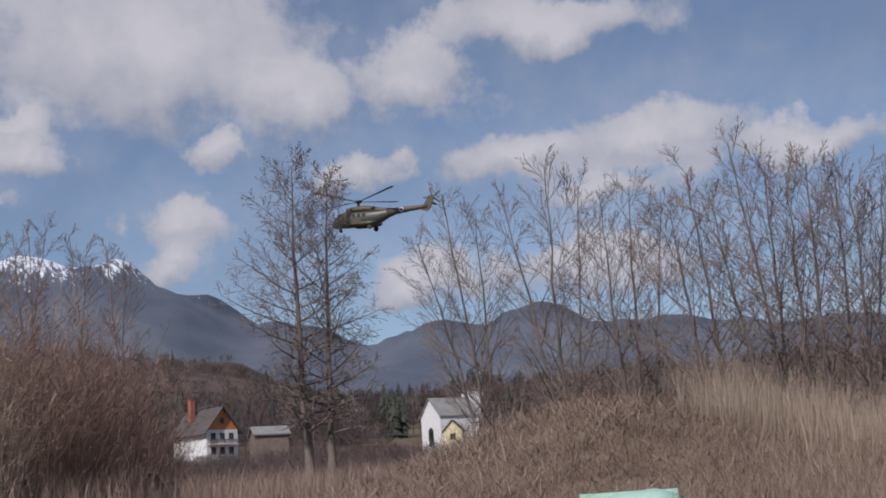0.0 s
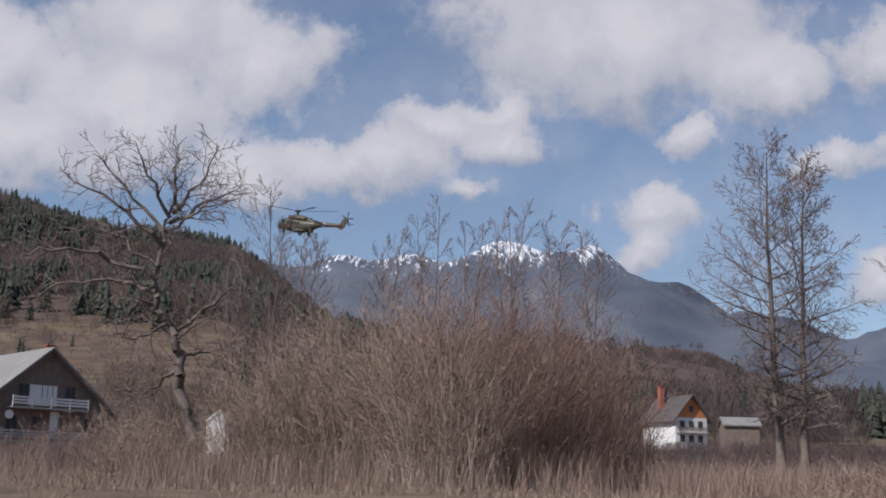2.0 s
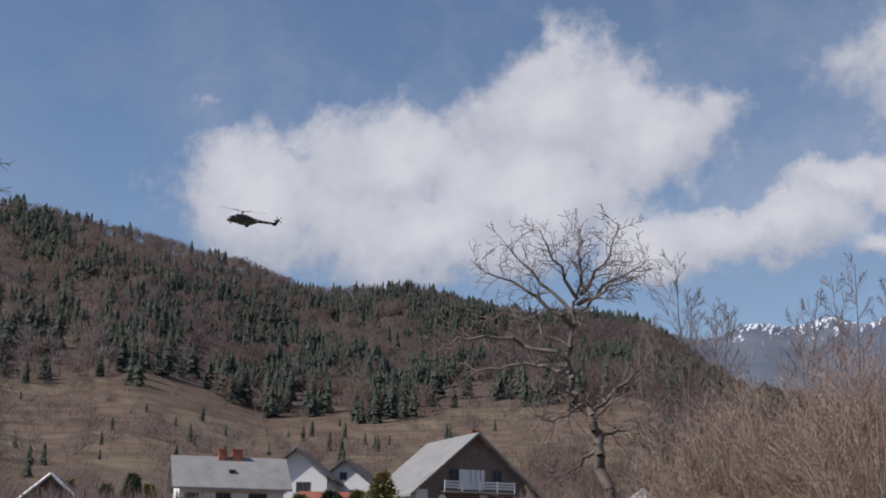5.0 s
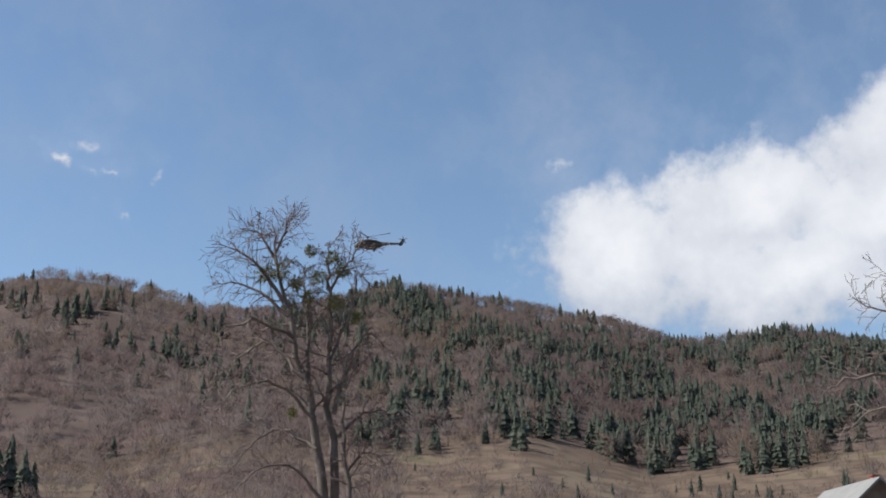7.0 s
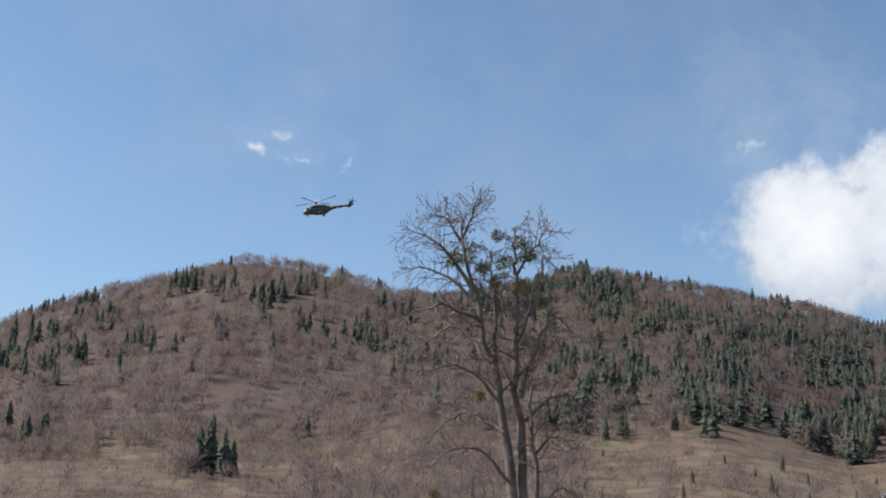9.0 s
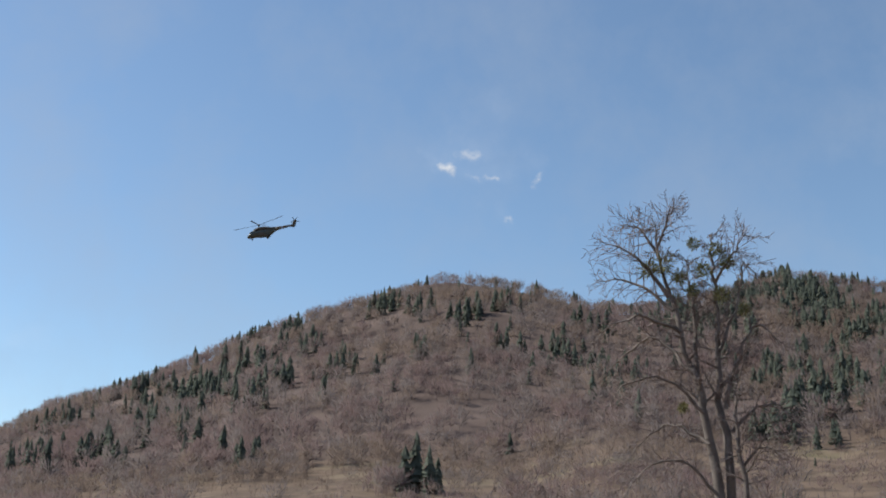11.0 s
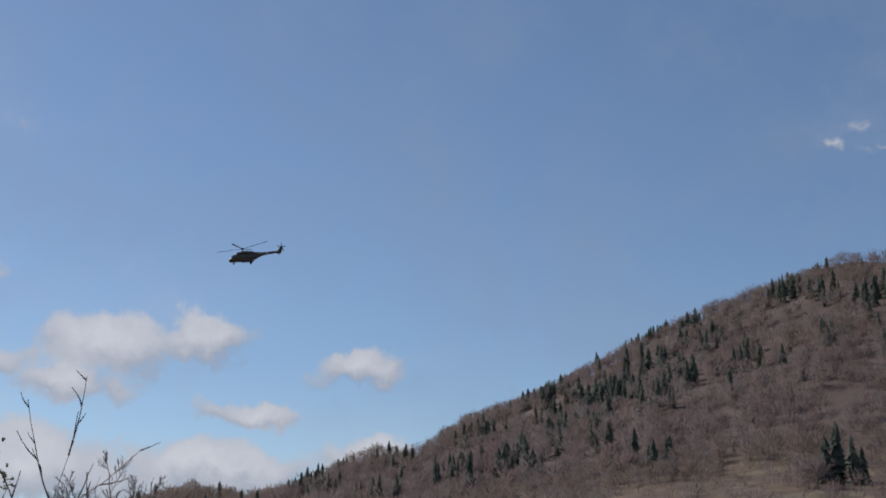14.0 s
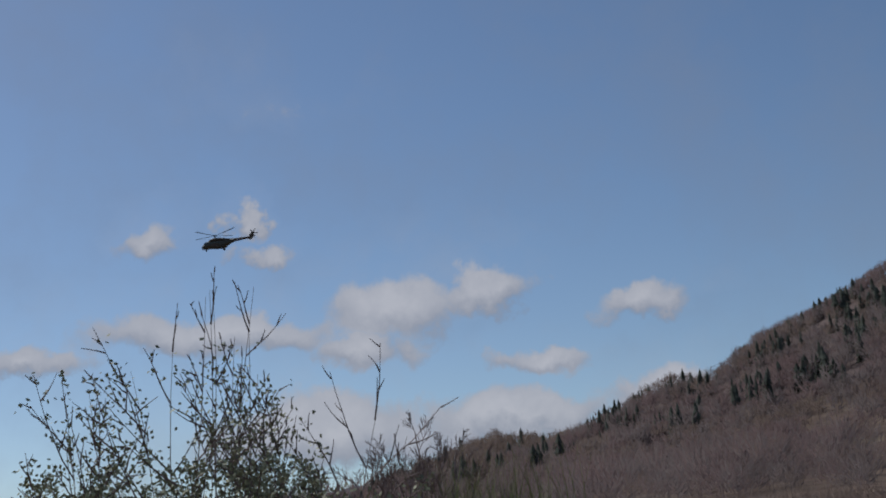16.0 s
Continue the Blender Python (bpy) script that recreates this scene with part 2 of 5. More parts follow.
def tubes(segs, sides=4):
    """Tapered tubes from rows of x0 y0 z0 x1 y1 z1 r0 r1, as vertices and faces."""
    s = np.asarray(segs, float)
    a, b, ra, rb = s[:, 0:3], s[:, 3:6], s[:, 6], s[:, 7]
    d = b - a
    d /= np.maximum(np.linalg.norm(d, axis=1, keepdims=True), 1e-9)
    ref = np.where(np.abs(d[:, 2:3]) < 0.9, [[0, 0, 1.0]], [[1.0, 0, 0]])
    u = np.cross(d, ref)
    u /= np.linalg.norm(u, axis=1, keepdims=True)
    v = np.cross(d, u)
    ang = np.arange(sides) * 2 * math.pi / sides
    ring = np.cos(ang)[None, :, None] * u[:, None] + np.sin(ang)[None, :, None] * v[:, None]
    verts = np.concatenate([a[:, None] + ring * ra[:, None, None], b[:, None] + ring * rb[:, None, None]], 1).reshape(-1, 3)
    base = (np.arange(len(s)) * 2 * sides)[:, None, None]
    k = np.arange(sides)
    quad = np.stack([k, (k + 1) % sides, sides + (k + 1) % sides, sides + k], 1)[None]
    return verts, (base + quad).reshape(-1, 4)


# ---- ground ----
RIDGE = np.array([(-180, 3), (-60, 4), (-30, 4.6), (-18, 4.8), (-8, 5.0), (0, 4.6), (2, 4.4), (4.6, 4.5), (7.6, 5.3), (9.6, 6.2), (12.7, 6.6), (20, 6.8), (27, 7.4), (30, 9.4), (31.7,
                  10.29), (33.8, 10.62), (36.5, 10.92), (39.0, 11.52), (42.0, 11.92), (44.0, 11.77), (47.1, 11.77), (49.6, 12.52), (52.2, 13.03), (54.8, 13.98), (58.0,
                  14.42), (60.3, 14.62), (61.8, 14.13), (65.5, 13.87), (69.2, 13.84), (71.0, 14.27), (73.2, 14.82), (75.5, 14.97), (76.7, 14.77), (78.2, 14.23), (80.3,
                  13.42), (82.4, 12.82), (84.7, 12.07), (86.4, 11.22), (88.4, 10.22), (90.7, 9.20), (93.3, 8.32), (95.6, 6.72), (97.7, 6.57), (100.9, 5.32), (103.4,
                  4.57), (105.9, 4.87), (109.1, 4.07), (112.7, 2.62), (125, 2.2), (180, 3)])
FOOT = np.array([(-180, 2), (-20, 3.6), (0, 3.6), (10, 4.0), (20, 5.0), (27, 6.0), (32, 7.4), (41, 7.0), (49, 6.6), (54, 7.9), (58, 7.6), (68, 8.1),
                 (73, 6.7), (80, 6.7), (85, 6.3), (94.5, 4.8), (103, 3.4), (112, 2.4), (180, 2)])
FAR = np.array([(-180, 4), (-40, 6.3), (-18, 6.6), (-13, 6.9), (-8, 7.5), (-3, 8.3), (0, 7.8), (2.4, 7.3), (4.5, 7.3), (7, 8.0), (9.1, 8.65), (11.6, 9.65), (13.2, 10.4), (14.7, 11.15),
                (16, 11.15), (19.7, 11.4), (22, 10.65), (24.5, 10.4), (31, 10.3), (40, 9), (60, 7), (100, 3.5), (180, 4)])
MOUND = 28 * direction(-6.4, 0)


def ground_height(x, y):
    """Height of the ground: meadow, rising foot of the hill, wooded ridge, and the far mountains."""
    x, y = np.asarray(x, float), np.asarray(y, float)
    r = np.hypot(x, y) + 1e-6
    az = np.degrees(np.arctan2(-x, y))
    foot, ridge, far = (np.interp(az, t[:, 0], t[:, 1]) for t in (FOOT, RIDGE, FAR))
    el = np.where(r < 140, -0.1 + 1.6 * np.clip((r - 25) / 115, 0, 1) ** 1.1, 0)
    def smooth(u):
        u = np.clip(u, 0, 1)
        return u * u * (3 - 2 * u)
    e2 = 1.5 + (foot - 1.5) * np.clip((r - 140) / 460, 0, 1) ** 0.9
    e3 = foot + (ridge - foot) * np.sin(np.clip((r - 600) / 700, 0, 1) * math.pi / 2)
    e4 = ridge * (1 - 0.75 * smooth((r - 1300) / 900))
    e5 = ridge * 0.25 + (far - ridge * 0.25) * smooth((r - 2400) / 1900)
    el = np.where(r >= 140, e2, el)
    el = np.where(r >= 600, e3, el)
    el = np.where(r >= 1300, e4, el)
    el = np.where(r >= 2400, e5, el)
    el = np.where(r >= 4300, far * (1 - 0.5 * smooth((r - 4300) / 500)), el)
    z = 1.6 + r * np.tan(np.radians(el))
    near = np.clip(r / 25, 0, 1)
    z = np.where(r < 25, (1.6 - 0.0) * near ** 2 * 0.97, z)
    z = z + 1.85 * np.exp(-((x - MOUND.x) ** 2 / 17 + (y - MOUND.y) ** 2 / 30))
    z = z + 0.05 * np.sin(x * 0.9 + 1) * np.sin(y * 0.7) * np.clip(r / 10, 0, 1)
    rough = np.clip((r - 200) / 800, 0, 1) * r / 1000
    z = z + rough * (5 * np.sin(x / 61 + 2 * np.sin(y / 83)) + 3 * np.sin(y / 37 + x / 71))
    crag = np.clip((r - 2600) / 1200, 0, 1)
    z = z + 0.45 * crag * (7 * np.sin(az * 1.3 + r / 330) + 9 * np.abs(np.sin(az * 2.3 + 0.6 * np.sin(az * 5.1) + r / 900)) + 4 * np.sin(az * 7 + r / 160))
    return z


def gz(x, y):
    return float(ground_height(x, y))


def spot(az, dist, dz=0.0):
    """The point of the ground in a direction at a distance."""
    p = direction(az, 0) * dist
    return Vector((p.x, p.y, gz(p.x, p.y) + dz))


def ground():
    az = np.unique(np.concatenate([np.arange(-180, -30, 3.0), np.arange(-30, 135, 0.45), np.arange(135, 180, 3.0)]))
    rr = np.concatenate([[0.0], np.geomspace(0.8, 4850, 150)])
    a, r = np.meshgrid(np.radians(az), rr)
    x, y = -np.sin(a) * r, np.cos(a) * r
    verts = np.stack([x, y, ground_height(x, y)], -1).reshape(-1, 3)
    n = len(az)
    i, j = np.meshgrid(np.arange(len(rr) - 1), np.arange(n), indexing="ij")
    k = (j + 1) % n
    faces = np.stack([i * n + j, i * n + k, (i + 1) * n + k, (i + 1) * n + j], -1).reshape(-1, 4)
    m = bpy.data.materials.new("meadow_and_hillside")
    m.use_nodes = True
    nd, l = m.node_tree.nodes, m.node_tree.links
    sh = nd["Principled BSDF"]
    sh.inputs["Roughness"].default_value = 0.95
    sh.inputs["Specular IOR Level"].default_value = 0.1
    tc, geo = nd.new("ShaderNodeTexCoord"), nd.new("ShaderNodeNewGeometry")

    def tex(scale, detail=6):
        t = nd.new("ShaderNodeTexNoise")
        t.inputs["Scale"].default_value, t.inputs["Detail"].default_value = scale, detail
        l.new(tc.outputs["Object"], t.inputs["Vector"])
        return t.outputs["Fac"]

    def ramp(fac, stops):
        rp = nd.new("ShaderNodeValToRGB")
        while len(rp.color_ramp.elements) < len(stops):
            rp.color_ramp.elements.new(0.5)
        for e, (pos, c) in zip(rp.color_ramp.elements, stops):
            e.position, e.color = pos, (*c, 1)
        l.new(fac, rp.inputs["Fac"])
        return rp.outputs["Color"]

    def mixed(f, ca, cb):
        mx = nd.new("ShaderNodeMix")
        mx.data_type = "RGBA"
        l.new(f, mx.inputs["Factor"])
        l.new(ca, mx.inputs["A"])
        l.new(cb, mx.inputs["B"])
        return mx.outputs["Result"]

    def step(value, lo, hi):
        mr = nd.new("ShaderNodeMapRange")
        mr.interpolation_type = "SMOOTHSTEP"
        mr.inputs["From Min"].default_value, mr.inputs["From Max"].default_value = lo, hi
        l.new(value, mr.inputs["Value"])
        return mr.outputs[0]

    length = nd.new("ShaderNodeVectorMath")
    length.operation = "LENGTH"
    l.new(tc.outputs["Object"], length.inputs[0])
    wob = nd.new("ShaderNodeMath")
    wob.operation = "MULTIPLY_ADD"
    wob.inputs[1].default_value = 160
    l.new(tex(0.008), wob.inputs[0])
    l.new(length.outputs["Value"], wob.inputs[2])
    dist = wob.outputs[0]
    meadow = ramp(tex(0.9, 10), [(0.30, (0.10, 0.070, 0.052)), (0.5, (0.165, 0.12, 0.088)), (0.72, (0.215, 0.165, 0.118))])
    pasture = ramp(tex(0.025, 10), [(0.32, (0.085, 0.060, 0.045)), (0.44, (0.165, 0.118, 0.086)), (0.52, (0.105, 0.075, 0.056)), (0.60, (0.185, 0.138, 0.098)), (0.70, (0.125, 0.105, 0.062))])
    woods = ramp(tex(0.02, 12), [(0.35, (0.085, 0.061, 0.053)), (0.65, (0.14, 0.102, 0.088))])
    # far mountains: the blue of distance haze is mixed into the rock colour
    hazed_rock = ramp(tex(0.004, 12), [(0.35, (0.085, 0.10, 0.135)), (0.65, (0.135, 0.15, 0.18))])
    colour = mixed(step(dist, 160, 260), meadow, pasture)
    colour = mixed(step(dist, 660, 760), colour, woods)
    colour = mixed(step(dist, 2000, 2500), colour, hazed_rock)
    # snow in the gullies and on the crest of the far mountain
    sepz = nd.new("ShaderNodeSeparateXYZ")
    l.new(tc.outputs["Object"], sepz.inputs[0])
    gully = nd.new("ShaderNodeTexNoise")
    gully.inputs["Scale"].default_value, gully.inputs["Detail"].default_value = 1.0, 8
    gully.inputs["Roughness"].default_value = 0.72
    slope_map = nd.new("ShaderNodeMapping")
    slope_map.vector_type = "TEXTURE"
    slope_map.inputs["Rotation"].default_value = (0, 0, radians(22))
    slope_map.inputs["Scale"].default_value = (15, 260, 60)
    l.new(tc.outputs["Object"], slope_map.inputs["Vector"])
    l.new(slope_map.outputs[0], gully.inputs["Vector"])
    sn = nd.new("ShaderNodeMath")
    sn.operation = "MULTIPLY_ADD"
    sn.inputs[1].default_value = 950
    l.new(gully.outputs["Fac"], sn.inputs[0])
    l.new(sepz.outputs["Z"], sn.inputs[2])
    white = nd.new("ShaderNodeRGB")
    white.outputs[0].default_value = (0.80, 0.82, 0.86, 1)
    colour = mixed(step(sn.outputs[0], 1270, 1340), colour, white.outputs[0])
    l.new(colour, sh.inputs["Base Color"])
    bump = nd.new("ShaderNodeBump")
    bump.inputs["Strength"].default_value, bump.inputs["Distance"].default_value = 0.7, 0.08
    l.new(tex(6, 8), bump.inputs["Height"])
    l.new(bump.outputs[0], sh.inputs["Normal"])
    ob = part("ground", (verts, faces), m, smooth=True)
    return tagged(ob, "dry brown winter meadow rising to a wooded hill and snowy mountains", "ground", kind="structure")


ground()


# ---- trees ----
def grow(rng, out, p, d, length, radius, level, spec):
    """Adds a limb and its side limbs to out[level], as tube segments."""
    steps, bend, rise, kids, angle, ratio, start = spec[level]
    step = length / steps
    pts, dirs, radii = [Vector(p)], [Vector(d)], [radius]
    for k in range(steps):
        d = (d + Vector((rng.gauss(0, bend), rng.gauss(0, bend), rng.gauss(0, bend) + rise))).normalized()
        p = Vector(p) + d * step
        r = radius * (1 - 0.85 * (k + 1) / steps)
        out[level].append((*pts[-1], *p, radii[-1], r))
        pts.append(Vector(p)), dirs.append(d.copy()), radii.append(r)
    if level + 1 < len(spec):
        for c in range(kids):
            u = start + (1 - start) * (c + rng.random()) / kids
            k = min(int(u * steps), steps - 1)
            f = u * steps - k
            q = pts[k].lerp(pts[k + 1], f)
            side = dirs[k + 1].orthogonal()
            side.rotate(Matrix.Rotation(rng.random() * 6.283, 3, dirs[k + 1]))
            a = radians(angle * rng.uniform(0.7, 1.3))
            way = dirs[k + 1] * math.cos(a) + side * math.sin(a)
            full = 0.5 + 0.75 * math.sin(math.pi * min(1.0, 0.1 + 0.85 * u)) if level == 0 else 1.15 - 0.75 * u
            ln = length * ratio * full * rng.uniform(0.65, 1.25)
            grow(rng, out, q, way, ln, max(radii[k] * (0.44 if level == 0 else 0.55), 0.006), level + 1, spec)


# steps, bend, rise, side limbs, angle, length ratio, where they start; the first row is the stem's
LINDEN = [None, (7, 0.05, 0.045, 12, 42, 0.46, 0.12), (4, 0.10, 0.04, 6, 38, 0.55, 0.12), (2, 0.14, 0.02, 0, 0, 0, 0)]
POPLAR = [None, (6, 0.025, 0.05, 8, 27, 0.55, 0.10), (3, 0.045, 0.05, 4, 26, 0.6, 0.12), (2, 0.06, 0.04, 0, 0, 0, 0)]
GNARLED = [None, (5, 0.20, 0.05, 7, 50, 0.6, 0.2), (4, 0.22, 0.04, 5, 46, 0.55, 0.15), (2, 0.25, 0.03, 0, 0, 0, 0)]
ARCHING = [None, (5, 0.10, -0.01, 8, 42, 0.5, 0.15), (3, 0.14, 0.01, 5, 40, 0.55, 0.15), (2, 0.16, 0.0, 0, 0, 0, 0)]
SHRUB = [(5, 0.09, 0.03, 9, 33, 0.32, 0.12), (3, 0.14, 0.05, 4, 36, 0.5, 0.1), (2, 0.16, 0.03, 0, 0, 0, 0)]


def bent(rng, points, steps, wobble):
    """A smooth line through a few points, a little crooked."""
    p = [points[0] * 2 - points[1], *points, points[-1] * 2 - points[-2]]
    line = []
    for k in range(1, len(p) - 2):
        for j in range(steps):
            t = j / steps
            a, b, c, d = p[k - 1:k + 3]
            q = 0.5 * (2 * b + (c - a) * t + (2 * a - 5 * b + 4 * c - d) * t * t + (3 * b - a - 3 * c + d) * t ** 3)
            line.append(q + Vector((rng.gauss(0, wobble), rng.gauss(0, wobble), rng.gauss(0, wobble))) * (0 if k == 1 and j == 0 else 1))
    return line + [points[-1]]


def stem(rng, out, line, r0, r1, limbs, start, reach, tilt, spec, level=0):
    """Adds a stem along a line to out[level], with limbs: reach and tilt give their length and angle at a height of 0 to 1."""
    n = len(line) - 1
    rad = [r0 + (r1 - r0) * (k / n) ** 0.8 for k in range(n + 1)]
    for k in range(n):
        out[level].append((*line[k], *line[k + 1], rad[k], rad[k + 1]))
    turn = rng.random() * 6.283
    for c in range(limbs):
        u = start + (1 - start) * (c + rng.random()) / limbs
        k = min(int(u * n), n - 1)
        along = (line[k + 1] - line[k]).normalized()
        side = along.orthogonal()
        turn += 2.4 + rng.gauss(0, 0.4)
        side.rotate(Matrix.Rotation(turn, 3, along))
        a = radians(tilt(u) * rng.uniform(0.8, 1.2))
        way = along * math.cos(a) + side * math.sin(a)
        grow(rng, out, line[k].lerp(line[k + 1], u * n - k), way, reach(u) * rng.uniform(0.65, 1.2), max(rad[k] * 0.42, 0.02), level + 1, spec)


def finish_tree(base, out, cuts, bark, twig, least):
    """Links the parts of a bare tree: each trunk, the limbs and the fine crown."""
    for a, b in zip(cuts, cuts[1:]):
        part("trunk", tubes(out[0][a:b], 8), bark, base, smooth=True)
    limbs = np.array(out[1])
    limbs[:, 6:] = np.maximum(limbs[:, 6:], least * 1.3)
    tagged(part("limb", tubes(limbs, 5), bark, base, smooth=True), kind="stuff")
    fine = np.array(out[2] + out[3])
    fine[:, 6:] = np.maximum(fine[:, 6:], least)
    tagged(part("crown", tubes(fine, 3), twig, base), kind="stuff")


def fanned_tree(name, az, dist, tops, seed, spec, label, group="", radius=0.2, spread=0.5, limbs=18, start=0.2, reach=4.0, tilt=(60, 25), least=0.015, twig=None, bark=None, full=0.45):
    """A bare tree whose stems rise from one foot to tops given as a direction and an elevation."""
    rng = random.Random(seed)
    foot = spot(az, dist)
    base = thing(name, Matrix.Translation(foot) @ pose(0, 0, 0, 0, 0, az), label, "tree", group)
    out, cuts = [[], [], [], []], [0]
    for k, (a, e) in enumerate(tops):
        end = Vector((dist * math.tan(radians(az - a)), rng.uniform(-1.2, 1.2), 1.6 + dist * math.tan(radians(e - 1.0)) - foot.z))
        f = Vector(((k - (len(tops) - 1) / 2) * spread, rng.uniform(-0.3, 0.3), -0.3))
        mid = f.lerp(end, 0.45) + Vector((rng.gauss(0, 0.25) - 0.10 * (end.x - f.x), rng.gauss(0, 0.3), 0))
        line = bent(rng, [f, mid, end], 6, 0.05)
        shape = lambda u: reach * (0.38 + 0.62 * math.sin(math.pi * min(1, max(0, (u - start * 0.4) / (1 - start * 0.4))) ** (math.log(0.5) / math.log(full))))
        stem(rng, out, line, radius * rng.uniform(0.8, 1.1), 0.025, limbs, start, shape, lambda u: tilt[0] + (tilt[1] - tilt[0]) * u, spec)
        cuts.append(len(out[0]))
    finish_tree(base, out, cuts, bark or M_BARK, twig or M_TWIG, least)
    return base


def planted(az, dist, turn=0.0, dz=0.0):
    return Matrix.Translation(spot(az, dist, dz)) @ pose(0, 0, 0, 0, 0, turn)


def clump(rng, base, p, size, mat, count=150):
    """A round clump of mistletoe: short forked sprigs in all directions."""
    segs = []
    for k in range(count):
        d = Vector((rng.gauss(0, 1), rng.gauss(0, 1), rng.gauss(0, 1))).normalized()
        q = d * size * rng.uniform(0.15, 0.7)
        e = q + (d + Vector((rng.gauss(0, 0.5), rng.gauss(0, 0.5), rng.gauss(0, 0.4)))).normalized() * size * 0.35
        segs.append((*q, *e, 0.017, 0.024))
    ob = part("mistletoe", tubes(segs, 3), mat, base, "yellow-green round mistletoe clump")
    ob.location = p


def near_trees():
    # double-stemmed linden beside the village
    fanned_tree("linden_tree", 6.1, 88, ((6.9, 16.3), (5.3, 15.9)), 3, LINDEN, "bare dark-trunked linden tree with two tall stems in the meadow", radius=0.36, spread=1.5,
                limbs=44, start=0.2, reach=5.2, tilt=(88, 40), least=0.014, full=0.52)
    # row of bare trees beyond the mound: foot, distance, tops of the stems
    rows = [(-1.4, 80, ((1.2, 12.6), (-0.1, 14.6), (-1.6, 13.8))), (-5.3, 76, ((-2.9, 14.3), (-5.0, 15.6), (-6.5, 14.7))), (-8.4, 73, ((-7.5, 13.6), (-8.8, 14.4), (-10.2, 13.2))),
            (-12.2, 68, ((-10.6, 13.0), (-11.5, 14.7))), (-14.4, 66, ((-12.4, 13.7), (-13.5, 15.8), (-15.0, 14.5))), (-16.6, 64, ((-15.9, 14.0), (-16.8, 14.5), (-18.0, 14.0))),
            (-18.6, 62, ((-18.6, 13.8), (-19.9, 13.1), (-21.0, 12.6))), (-22.6, 60, ((-22.0, 13.4), (-23.6, 13.0)))]
    for k, (az, d, tops) in enumerate(rows):
        fanned_tree("poplar_tree", az, d, tops, 11 + k, POPLAR, "slender bare grey-brown tree with upswept branches", "row of bare trees", radius=0.17, spread=0.45, limbs=22,
                    start=0.2, reach=4.6, tilt=(42, 32), least=0.0105, full=0.42)
    # thin trees behind the big shrub
    rows = [(15.0, 96, ((14.6, 12.4), (15.4, 13.0))), (16.6, 98, ((16.2, 13.2), (17.0, 13.4))), (18.4, 96, ((18.0, 13.8), (18.8, 14.0), (19.4, 13.5))), (20.2, 98, ((19.9, 13.5), (20.8, 13.2))),
            (22.3, 92, ((22.0, 14.0), (23.0, 13.4))), (24.2, 90, ((23.7, 12.8), (24.6, 12.0))), (29.6, 80, ((29.9, 14.3), (29.2, 12.6))), (27.9, 84, ((27.6, 12.3), (28.4, 12.0))),
            (31.2, 88, ((31.0, 11.6), (31.7, 11.2)))]
    for k, (az, d, tops) in enumerate(rows):
        fanned_tree("thin_tree", az, d, tops, 51 + k, POPLAR, "thin bare pale-barked tree standing behind shrubs", "thin trees behind the shrubs", radius=0.10, spread=0.6,
                    limbs=15, start=0.35, reach=3.4, tilt=(36, 24), least=0.0105, bark=M_TWIG, full=0.45)
    old_tree()
    mistletoe_tree()
    # small bare trees
    for az, d, e, seed in ((72.3, 88, 7.4, 61), (69.8, 84, 6.9, 62), (70.9, 95, 6.8, 67), (109.2, 62, 7.0, 63), (107.4, 66, 6.2, 64), (110.8, 64, 6.0, 65), (86.6, 96, 4.4, 66)):
        fanned_tree("small_tree", az, d, ((az + 1.4, e - 0.8), (az, e), (az - 1.3, e - 0.6)), seed, POPLAR, "small bare pale-twigged tree beside the village", "small bare trees",
                    radius=0.10, spread=0.4, limbs=7, start=0.15, reach=2.8, tilt=(46, 30), least=0.012, bark=M_TWIG)


def sculpted_tree(name, az, dist, trunks, limbs, seed, spec, label, least, wobble, twigs):
    """A tree of known habit: trunks and limbs as lines of (direction, elevation, depth), each with its radius."""
    rng = random.Random(seed)
    foot = spot(az, dist)
    base = thing(name, Matrix.Translation(foot) @ pose(0, 0, 0, 0, 0, az), label, "tree")
    out, cuts = [[], [], [], []], [0]

    def at(a, e, y):
        return Vector((dist * math.tan(radians(az - a)), y, 1.6 + dist * math.tan(radians(e)) - foot.z))

    for r, points in trunks:
        stem(rng, out, bent(rng, [at(*p) for p in points], 5, wobble), r, 0.03, twigs, 0.35, lambda u: 2.5 - 1.1 * u, lambda u: 58, spec)
        cuts.append(len(out[0]))
    for r, points in limbs:
        stem(rng, out, bent(rng, [at(*p) for p in points], 4, wobble), r, 0.02, twigs, 0.2, lambda u: 2.0 - 0.6 * u, lambda u: 46, spec, 1)
    finish_tree(base, out, cuts, M_BARK, M_TWIG, least)
    return base, foot


